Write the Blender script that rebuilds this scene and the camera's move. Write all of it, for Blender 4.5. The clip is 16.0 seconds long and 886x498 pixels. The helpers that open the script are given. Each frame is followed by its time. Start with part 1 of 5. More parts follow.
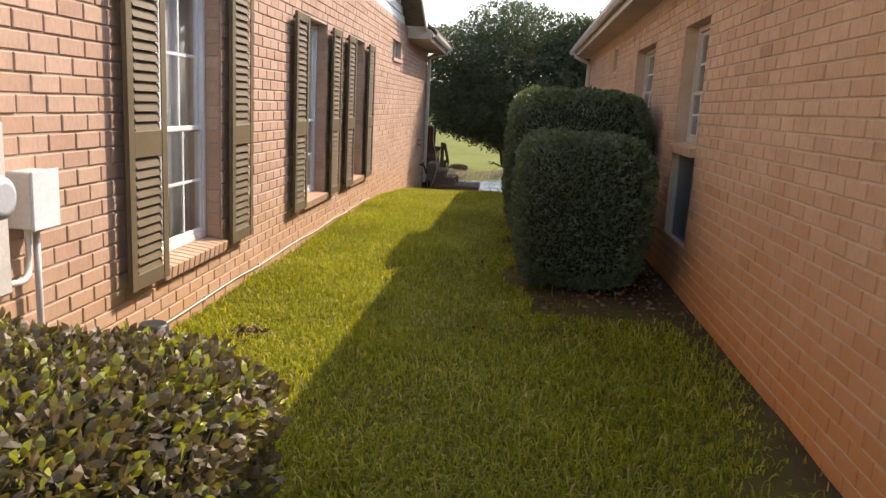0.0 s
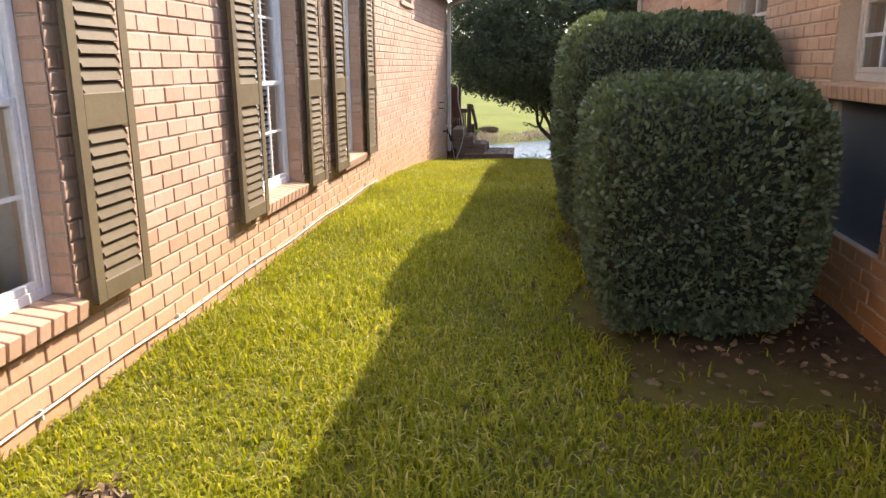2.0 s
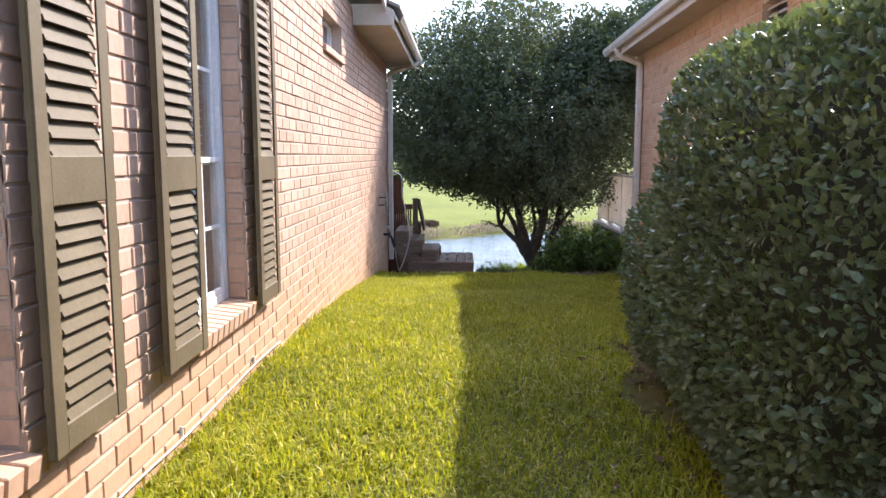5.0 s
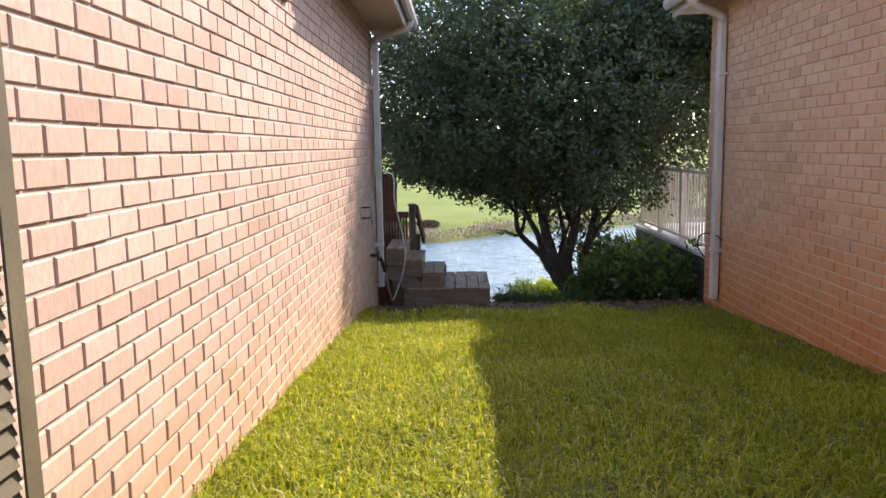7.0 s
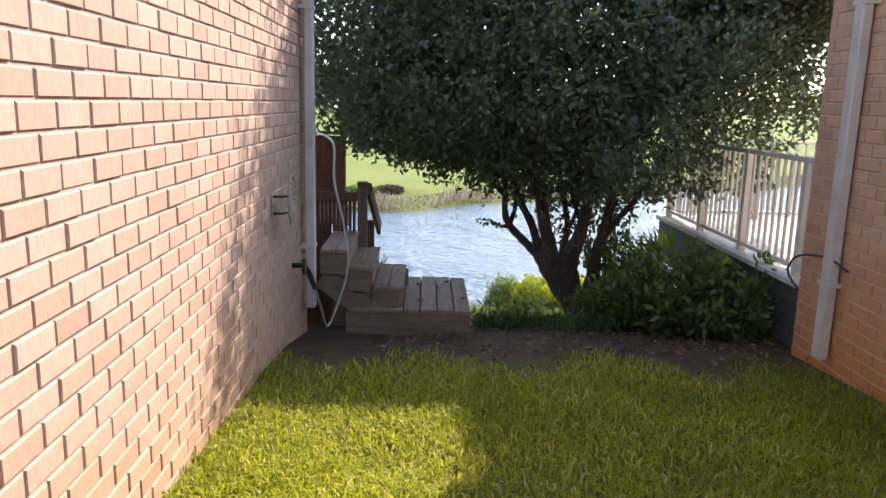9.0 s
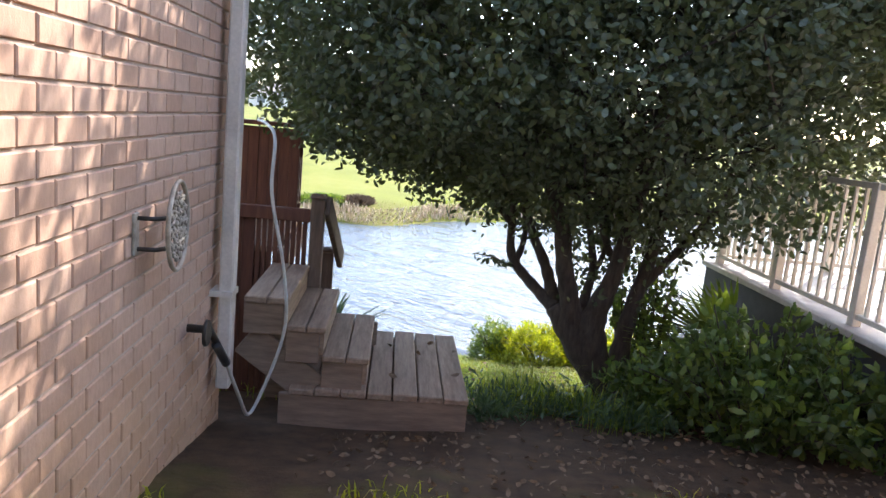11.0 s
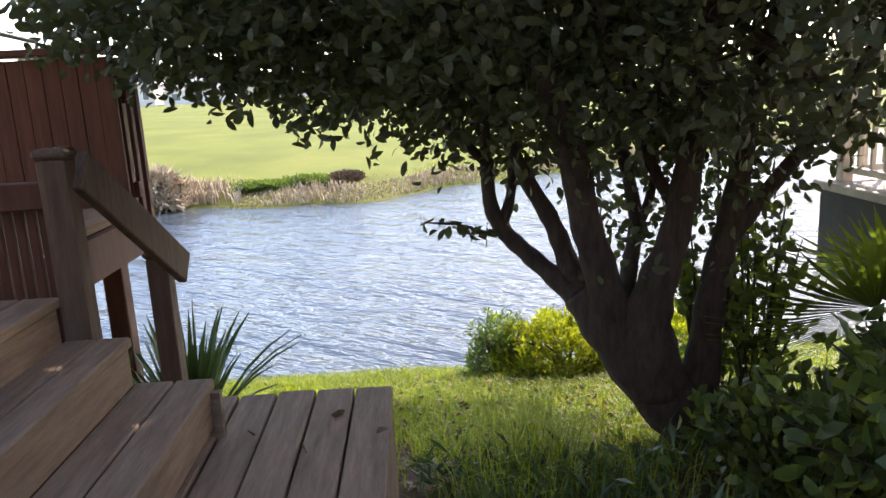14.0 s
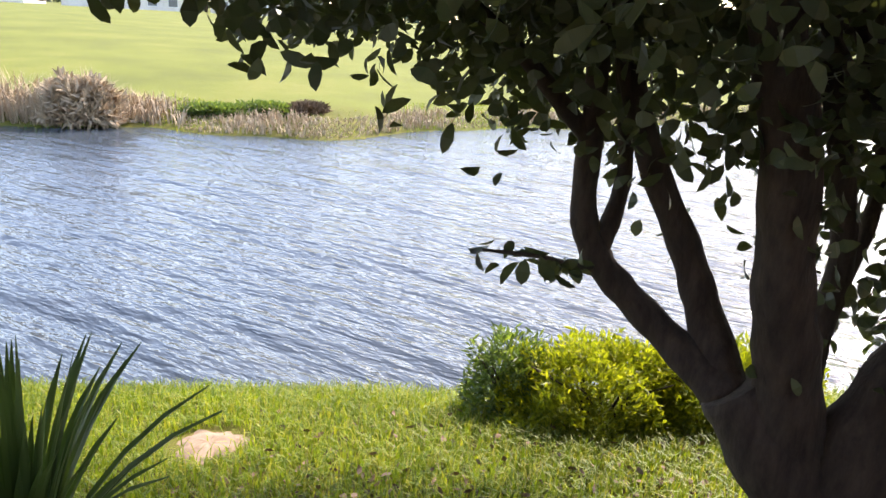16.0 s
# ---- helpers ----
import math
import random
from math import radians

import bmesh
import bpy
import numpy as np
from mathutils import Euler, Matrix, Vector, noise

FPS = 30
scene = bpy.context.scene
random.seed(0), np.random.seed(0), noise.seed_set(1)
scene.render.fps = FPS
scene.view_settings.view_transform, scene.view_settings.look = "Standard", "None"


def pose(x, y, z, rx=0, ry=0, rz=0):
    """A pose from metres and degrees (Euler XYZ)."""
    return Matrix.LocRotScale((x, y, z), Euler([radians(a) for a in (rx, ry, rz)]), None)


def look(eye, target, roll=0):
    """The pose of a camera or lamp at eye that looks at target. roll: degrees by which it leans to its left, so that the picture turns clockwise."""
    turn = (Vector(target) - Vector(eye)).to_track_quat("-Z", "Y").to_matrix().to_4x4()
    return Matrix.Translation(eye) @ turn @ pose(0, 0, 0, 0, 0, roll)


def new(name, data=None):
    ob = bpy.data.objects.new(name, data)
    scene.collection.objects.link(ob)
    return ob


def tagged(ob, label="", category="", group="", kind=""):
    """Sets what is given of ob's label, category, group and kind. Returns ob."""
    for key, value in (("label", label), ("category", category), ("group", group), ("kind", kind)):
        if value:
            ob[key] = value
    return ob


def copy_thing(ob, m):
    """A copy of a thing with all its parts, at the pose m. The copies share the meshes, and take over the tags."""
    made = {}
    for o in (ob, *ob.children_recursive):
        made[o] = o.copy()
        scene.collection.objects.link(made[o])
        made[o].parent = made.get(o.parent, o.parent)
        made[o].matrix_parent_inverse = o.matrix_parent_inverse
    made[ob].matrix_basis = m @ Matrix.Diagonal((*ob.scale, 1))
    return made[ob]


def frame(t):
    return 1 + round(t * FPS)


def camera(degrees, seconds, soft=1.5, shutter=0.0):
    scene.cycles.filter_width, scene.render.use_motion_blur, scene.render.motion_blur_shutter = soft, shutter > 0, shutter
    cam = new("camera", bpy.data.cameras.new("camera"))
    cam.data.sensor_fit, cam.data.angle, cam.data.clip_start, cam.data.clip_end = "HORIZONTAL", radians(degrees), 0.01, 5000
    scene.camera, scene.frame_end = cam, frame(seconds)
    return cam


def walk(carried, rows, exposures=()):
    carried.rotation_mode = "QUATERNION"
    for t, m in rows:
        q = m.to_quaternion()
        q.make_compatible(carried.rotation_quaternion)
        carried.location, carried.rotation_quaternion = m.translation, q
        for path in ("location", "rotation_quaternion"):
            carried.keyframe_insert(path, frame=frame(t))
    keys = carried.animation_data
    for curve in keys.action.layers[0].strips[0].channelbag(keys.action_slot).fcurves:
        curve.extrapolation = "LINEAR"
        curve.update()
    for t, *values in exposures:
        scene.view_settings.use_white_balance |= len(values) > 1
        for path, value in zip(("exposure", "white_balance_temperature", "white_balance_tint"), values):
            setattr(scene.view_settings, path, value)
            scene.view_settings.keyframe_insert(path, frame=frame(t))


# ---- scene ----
cam = camera(62.0, 16.0)
METRES, EYE, TILT, LEAN, TURN = 18.7, 1.46, 0.0, 0.0, 4.2
ROWS = [
    (0.0, 0.0, 0.0, 0.0, 0.6, -11.1, -3.07),
    (0.5, 0.0037, 0.0318, -0.0025, -2.33, -14.67, -0.2),
    (1.0, 0.0075, 0.0617, -0.0021, 2.33, -14.98, -1.6),
    (1.5, 0.0042, 0.0898, -0.005, 4.28, -15.53, -3.73),
    (2.0, 0.0013, 0.1274, -0.0064, 2.6, -14.01, 0.29),
    (2.5, -0.0037, 0.1583, -0.0091, 4.55, -19.14, 2.53),
    (3.0, -0.007, 0.1903, -0.0084, 0.92, -17.78, 3.41),
    (3.5, -0.0116, 0.2253, -0.0088, 0.37, -18.18, 1.45),
    (4.0, -0.0157, 0.2598, -0.0097, -3.0, -12.54, 0.11),
    (4.5, -0.0147, 0.2933, -0.0103, -3.42, -9.18, 0.12),
    (5.0, -0.0169, 0.3298, -0.0117, -2.86, -7.23, -0.05),
    (7.5, -0.0111, 0.5264, -0.0106, -3.69, -8.44, 1.48),
    (8.0, -0.0041, 0.5665, -0.0091, -6.79, -10.67, 0.92),
    (8.5, -0.0039, 0.6053, -0.0093, -5.84, -11.23, -0.31),
    (11.0, -0.0009, 0.7583, -0.0201, -7.39, -10.17, -5.28),
    (11.5, 0.0014, 0.775, -0.0228, -4.59, -9.58, -0.87),
    (12.0, 0.008, 0.7957, -0.0298, -5.3, -13.15, -1.38),
    (12.5, 0.0198, 0.8199, -0.0323, -12.0, -13.15, 0.58),
    (13.0, 0.027, 0.8425, -0.0347, -1.94, -13.04, 4.85),
    (13.5, 0.0378, 0.8674, -0.0402, -5.57, -12.19, 1.83),
    (14.0, 0.0437, 0.8913, -0.0445, -6.86, -12.51, 2.98),
    (14.5, 0.0444, 0.913, -0.0482, -11.41, -16.08, 3.79),
    (15.0, 0.0431, 0.9353, -0.0499, -14.17, -16.76, 0.28),
    (15.5, 0.0424, 0.9575, -0.0544, -10.84, -16.65, -1.48),
    (16.0, 0.039, 0.9825, -0.0503, -9.06, -17.08, -3.23),
]
EXPOSURES = [(0.0, 1.55, 7500, 18), (1.0, 2.05, 7400, 17), (2.0, 2.2, 7200, 18), (3.5, 2.45, 6800, 20), (5.0, 2.3, 6300, 17), (8.0, 2.05, 6400, 14), (11.0, 2.65, 6600, 17), (12.3, 2.6, 6800, 18), (13.5, 2.25, 6800, 18), (14.2, 2.3, 7000, 20), (16.0, 2.3, 7100, 20)]
walk(cam, [(t, pose(0, 0, EYE, TILT, LEAN, TURN) @ pose(METRES * x, METRES * y, METRES * z, 90 + pitch, roll, yaw)) for t, x, y, z, yaw, pitch, roll in ROWS], EXPOSURES)

# ---- world and sun ----
SUN_DIR = Vector((0.72, 0.88, 1.0)).normalized()
world = bpy.data.worlds.new("world")
scene.world = world
world.use_nodes = True
wn, wl = world.node_tree.nodes, world.node_tree.links
sky = wn.new("ShaderNodeTexSky")
sky.sky_type, sky.sun_disc = "NISHITA", False
sky.sun_elevation = math.asin(SUN_DIR.z)
sky.sun_rotation = math.atan2(SUN_DIR.x, SUN_DIR.y)
sky.air_density, sky.dust_density, sky.ozone_density = 1.0, 0.9, 1.0
wn["Background"].inputs["Strength"].default_value = 0.15
wl.new(sky.outputs["Color"], wn["Background"].inputs["Color"])
sun = new("sun", bpy.data.lights.new("sun", "SUN"))
sun.data.energy, sun.data.angle, sun.data.color = 2.5, radians(0.55), (1.0, 0.94, 0.85)
sun.matrix_world = look(SUN_DIR * 60, (0, 0, 0))


# ---- materials ----
def material(name, rough=0.7, metal=0.0, spec=0.5):
    m = bpy.data.materials.new(name)
    m.use_nodes = True
    n, l = m.node_tree.nodes, m.node_tree.links
    b = n["Principled BSDF"]
    b.inputs["Roughness"].default_value = rough
    b.inputs["Metallic"].default_value = metal
    b.inputs["Specular IOR Level"].default_value = spec
    return m, n, l, b


def noise_tex(n, l, scale, detail=4, rough=0.6, coord=None, stretch=None):
    t = n.new("ShaderNodeTexNoise")
    t.inputs["Scale"].default_value, t.inputs["Detail"].default_value, t.inputs["Roughness"].default_value = scale, detail, rough
    if coord is None:
        coord = n.new("ShaderNodeNewGeometry").outputs["Position"]
    if stretch:
        mp = n.new("ShaderNodeMapping")
        mp.inputs["Scale"].default_value = stretch
        l.new(coord, mp.inputs["Vector"])
        coord = mp.outputs["Vector"]
    l.new(coord, t.inputs["Vector"])
    return t.outputs["Fac"]


def ramp(n, l, fac, stops):
    r = n.new("ShaderNodeValToRGB")
    e = r.color_ramp.elements
    while len(e) < len(stops):
        e.new(0.5)
    for i, (p, c) in enumerate(stops):
        e[i].position, e[i].color = p, (*c, 1)
    l.new(fac, r.inputs["Fac"])
    return r.outputs["Color"]


def mixed(n, l, fac, a, b, mode="MIX"):
    m = n.new("ShaderNodeMix")
    m.data_type, m.blend_type = "RGBA", mode
    for sock, v in ((m.inputs[0], fac), (m.inputs[6], a), (m.inputs[7], b)):
        if isinstance(v, (int, float)):
            sock.default_value = v
        elif isinstance(v, tuple):
            sock.default_value = (*v, 1)
        else:
            l.new(v, sock)
    return m.outputs[2]


def bump(n, l, b, height, strength=0.3, distance=0.01):
    k = n.new("ShaderNodeBump")
    k.inputs["Strength"].default_value, k.inputs["Distance"].default_value = strength, distance
    l.new(height, k.inputs["Height"])
    l.new(k.outputs["Normal"], b.inputs["Normal"])


def plain(name, dark, light, scale=6, rough=0.6, metal=0.0, grain=60, bumpy=0.15, spec=0.5, stretch=None):
    """A surface between two colours, with stains and a fine grain."""
    m, n, l, b = material(name, rough, metal, spec)
    big = noise_tex(n, l, scale, 5, 0.65, stretch=stretch)
    fine = noise_tex(n, l, grain, 3, stretch=stretch)
    c = ramp(n, l, big, [(0.3, dark), (0.7, light)])
    c = mixed(n, l, 0.25, c, ramp(n, l, fine, [(0.3, (0.35, 0.35, 0.35)), (0.7, (1, 1, 1))]), "MULTIPLY")
    l.new(c, b.inputs["Base Color"])
    bump(n, l, b, fine, bumpy, 0.004)
    return m


def brick_material(name, stops, dirt, per_object, high=0.25, clay_tone=(0.50, 0.19, 0.055)):
    m, n, l, b = material(name, 0.88, 0, 0.3)
    if per_object:
        rnd = n.new("ShaderNodeObjectInfo").outputs["Random"]
    else:
        rnd = n.new("ShaderNodeNewGeometry").outputs["Random Per Island"]
    c = ramp(n, l, rnd, stops)
    big = noise_tex(n, l, 1.3, 4)
    c = mixed(n, l, 0.4, c, ramp(n, l, big, [(0.35, (0.72, 0.68, 0.64)), (0.65, (1.0, 1.0, 1.0))]), "MULTIPLY")
    fine = noise_tex(n, l, 55, 5, 0.7, stretch=(1, 1, 0.45))
    c = mixed(n, l, 0.38, c, ramp(n, l, fine, [(0.32, (0.62, 0.58, 0.55)), (0.6, (1.05, 1.03, 1.0))]), "MULTIPLY")
    # red clay splashed up from the soil
    geo = n.new("ShaderNodeNewGeometry")
    xyz = n.new("ShaderNodeSeparateXYZ")
    l.new(geo.outputs["Position"], xyz.inputs[0])
    drop = n.new("ShaderNodeMapRange")
    drop.inputs["From Min"].default_value, drop.inputs["From Max"].default_value = 10.5, 18.0
    drop.inputs["To Min"].default_value, drop.inputs["To Max"].default_value = 0.0, 0.62
    l.new(xyz.outputs["Y"], drop.inputs["Value"])
    up = n.new("ShaderNodeMath")
    l.new(xyz.outputs["Z"], up.inputs[0]), l.new(drop.outputs[0], up.inputs[1])
    splash = noise_tex(n, l, 3.0, 5, 0.7)
    sm = n.new("ShaderNodeMath")
    sm.operation = "MULTIPLY_ADD"
    l.new(splash, sm.inputs[0])
    sm.inputs[1].default_value = -0.9
    l.new(up.outputs[0], sm.inputs[2])
    clay = n.new("ShaderNodeMapRange")
    clay.inputs["From Min"].default_value, clay.inputs["From Max"].default_value = -0.42, high
    clay.inputs["To Min"].default_value, clay.inputs["To Max"].default_value = dirt, 0.0
    l.new(sm.outputs[0], clay.inputs["Value"])
    c = mixed(n, l, clay.outputs[0], c, clay_tone)
    l.new(c, b.inputs["Base Color"])
    bump(n, l, b, fine, 0.5, 0.004)
    return m


WEST_STOPS = [(0.0, (0.455, 0.300, 0.215)), (0.35, (0.49, 0.332, 0.245)), (0.7, (0.52, 0.362, 0.272)), (0.94, (0.48, 0.312, 0.225)), (1.0, (0.42, 0.275, 0.20))]
EAST_STOPS = [(0.0, (0.53, 0.325, 0.20)), (0.4, (0.57, 0.36, 0.23)), (0.90, (0.59, 0.385, 0.25)), (0.97, (0.49, 0.30, 0.19)), (1.0, (0.43, 0.265, 0.17))]
BRICK_W1 = brick_material("brick_west_piece", WEST_STOPS, 0.42, True, 0.25, (0.50, 0.27, 0.10))
BRICK_W2 = brick_material("brick_west_rest", WEST_STOPS, 0.42, False, 0.25, (0.50, 0.27, 0.10))
BRICK_E1 = brick_material("brick_east_piece", EAST_STOPS, 0.95, True, 0.75)
BRICK_E2 = brick_material("brick_east_rest", EAST_STOPS, 0.95, False, 0.75)
MORTAR = plain("mortar", (0.38, 0.29, 0.225), (0.50, 0.40, 0.32), 5, 0.95, 0, 90, 0.5)
MORTAR_PALE = plain("mortar_pale", (0.50, 0.36, 0.25), (0.62, 0.47, 0.34), 5, 0.95, 0, 90, 0.4)
SIDING = plain("white_siding", (0.62, 0.62, 0.60), (0.78, 0.77, 0.74), 3, 0.55)
TRIM = plain("tan_trim_paint", (0.50, 0.43, 0.36), (0.62, 0.55, 0.47), 3, 0.6)
SOFFIT = plain("soffit_paint", (0.46, 0.38, 0.31), (0.58, 0.49, 0.41), 2, 0.7)
GUTTER = plain("gutter_enamel", (0.50, 0.44, 0.37), (0.66, 0.60, 0.52), 4, 0.45)
SHINGLE = plain("roof_shingle", (0.10, 0.085, 0.075), (0.20, 0.175, 0.155), 9, 0.95, 0, 120, 0.6)
SHUTTER = plain("shutter_paint", (0.108, 0.082, 0.045), (0.160, 0.124, 0.070), 3, 0.65, 0, 80, 0.12, 0.25)
VINYL = plain("white_vinyl", (0.66, 0.67, 0.68), (0.80, 0.81, 0.82), 5, 0.4)
SCREEN = plain("sash_grey", (0.36, 0.38, 0.41), (0.46, 0.48, 0.51), 5, 0.6)
CLOTH = plain("curtain_cloth", (0.62, 0.62, 0.60), (0.80, 0.80, 0.78), 4, 0.9)
# dark grey that puts the dimness of unlit interiors into the colour
INSIDE = plain("painted_dim_inside", (0.10, 0.10, 0.10), (0.16, 0.155, 0.15), 2, 0.9)
BOX_GREY = plain("meter_box_enamel", (0.52, 0.50, 0.46), (0.64, 0.62, 0.58), 6, 0.45)
PVC = plain("pvc_plastic", (0.66, 0.63, 0.55), (0.80, 0.78, 0.70), 9, 0.38)
BLACK = plain("black_plastic", (0.018, 0.018, 0.019), (0.04, 0.04, 0.042), 8, 0.5)
DARK_METAL = plain("dark_iron", (0.03, 0.027, 0.025), (0.07, 0.06, 0.05), 12, 0.5, 0.7)
CAST = plain("cast_metal_ornament", (0.22, 0.19, 0.15), (0.48, 0.44, 0.37), 18, 0.55, 0.3, 90, 0.5)
HOSE = plain("hose_rubber", (0.42, 0.40, 0.35), (0.56, 0.54, 0.48), 9, 0.45)
WOOD = plain("weathered_board", (0.19, 0.120, 0.075), (0.37, 0.255, 0.170), 5, 0.82, 0, 26, 0.5, stretch=(6, 0.7, 6))
WOOD_X = plain("weathered_riser", (0.16, 0.105, 0.068), (0.30, 0.205, 0.140), 5, 0.82, 0, 26, 0.5, stretch=(0.7, 6, 6))
WOOD_DARK = plain("dark_weathered_post", (0.085, 0.055, 0.036), (0.17, 0.115, 0.078), 5, 0.85, 0, 26, 0.5, stretch=(6, 6, 0.7))
STAIN = plain("red_stained_board", (0.075, 0.026, 0.014), (0.15, 0.058, 0.032), 4, 0.75, 0, 30, 0.4, stretch=(6, 6, 0.6))
RAIL = plain("rail_paint", (0.58, 0.53, 0.45), (0.72, 0.67, 0.58), 5, 0.5)
SKIRT = plain("deck_skirt", (0.035, 0.035, 0.036), (0.07, 0.07, 0.07), 4, 0.8)
PAVER = plain("deck_floor_grey", (0.45, 0.42, 0.38), (0.62, 0.58, 0.53), 7, 0.8)
BARK = plain("bark", (0.030, 0.022, 0.017), (0.085, 0.065, 0.05), 9, 0.95, 0, 40, 0.9, stretch=(3, 3, 0.8))
STONE = plain("stone", (0.11, 0.10, 0.09), (0.20, 0.185, 0.165), 8, 0.9)
LITTER = plain("dry_leaf", (0.09, 0.055, 0.028), (0.26, 0.17, 0.095), 14, 0.85)
HOUSE_WALL = plain("far_house_wall", (0.60, 0.55, 0.50), (0.72, 0.68, 0.63), 0.4, 0.9, 0, 3)
HOUSE_ROOF = plain("far_house_roof", (0.30, 0.27, 0.25), (0.42, 0.38, 0.35), 0.5, 0.9, 0, 3)
HOUSE_DARK = plain("far_window", (0.07, 0.08, 0.09), (0.13, 0.14, 0.15), 1, 0.3, 0, 3)
SAND = plain("sandy_earth", (0.18, 0.12, 0.075), (0.33, 0.24, 0.165), 9, 0.95, 0, 70, 0.6)
REED = plain("dry_reed", (0.34, 0.25, 0.15), (0.58, 0.46, 0.31), 3, 0.9, 0, 30)


def leaf_material(name, stops, translucent=0.35, rough=0.45, patch=1.2, gloss=0.5):
    m, n, l, b = material(name, rough, 0, gloss)
    rnd = n.new("ShaderNodeNewGeometry").outputs["Random Per Island"]
    c = ramp(n, l, rnd, stops)
    big = noise_tex(n, l, patch, 3)
    c = mixed(n, l, 0.7, c, ramp(n, l, big, [(0.3, (0.6, 0.62, 0.55)), (0.7, (1.1, 1.08, 1.0))]), "MULTIPLY")
    l.new(c, b.inputs["Base Color"])
    tr = n.new("ShaderNodeBsdfTranslucent")
    l.new(mixed(n, l, 1.0, c, (1.5, 1.45, 0.55), "MULTIPLY"), tr.inputs["Color"])
    mx = n.new("ShaderNodeMixShader")
    mx.inputs[0].default_value = translucent
    l.new(b.outputs[0], mx.inputs[1]), l.new(tr.outputs[0], mx.inputs[2])
    l.new(mx.outputs[0], n["Material Output"].inputs["Surface"])
    return m


LEAF_TREE = leaf_material("tree_leaf", [(0, (0.058, 0.078, 0.042)), (0.6, (0.082, 0.108, 0.058)), (1, (0.110, 0.140, 0.070))], 0.22, 0.5)
LEAF_HEDGE = leaf_material("hedge_leaf", [(0, (0.075, 0.108, 0.064)), (0.6, (0.105, 0.142, 0.088)), (1, (0.145, 0.188, 0.11))], 0.25, 0.42)
LEAF_BOX = leaf_material("bush_leaf", [(0, (0.09, 0.078, 0.045)), (0.42, (0.145, 0.112, 0.068)), (0.68, (0.20, 0.145, 0.098)), (0.84, (0.23, 0.24, 0.055)), (1, (0.42, 0.45, 0.07))], 0.25, 0.5)
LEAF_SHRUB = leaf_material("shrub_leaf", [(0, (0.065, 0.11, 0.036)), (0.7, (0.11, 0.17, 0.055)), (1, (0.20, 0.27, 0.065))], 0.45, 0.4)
LEAF_LIME = leaf_material("lime_leaf", [(0, (0.135, 0.175, 0.016)), (0.6, (0.25, 0.29, 0.022)), (1, (0.355, 0.38, 0.035))], 0.5, 0.5)
LEAF_PALM = leaf_material("palm_leaf", [(0, (0.07, 0.115, 0.03)), (1, (0.14, 0.20, 0.045))], 0.5, 0.4)
LEAF_YUCCA = leaf_material("yucca_leaf", [(0, (0.03, 0.065, 0.03)), (1, (0.075, 0.125, 0.05))], 0.25, 0.4)
LEAF_FAR = leaf_material("far_tree_leaf", [(0, (0.07, 0.09, 0.06)), (1, (0.13, 0.15, 0.10))], 0.2, 0.8)
GRASS = leaf_material("grass_blade", [(0, (0.19, 0.225, 0.018)), (0.5, (0.295, 0.315, 0.022)), (0.82, (0.38, 0.375, 0.032)), (0.92, (0.46, 0.42, 0.09)), (1, (0.60, 0.50, 0.24))], 0.48, 0.5, 0.9, 0.3)
GRASS_BANK = leaf_material("bank_grass_blade", [(0, (0.10, 0.16, 0.02)), (0.6, (0.19, 0.255, 0.03)), (1, (0.32, 0.32, 0.07))], 0.5, 0.5, 0.9, 0.3)
# near-black: the shade deep inside the clipped shrubs is put into the colour
CORE = plain("shaded_core", (0.012, 0.014, 0.008), (0.03, 0.03, 0.018), 9, 0.95)


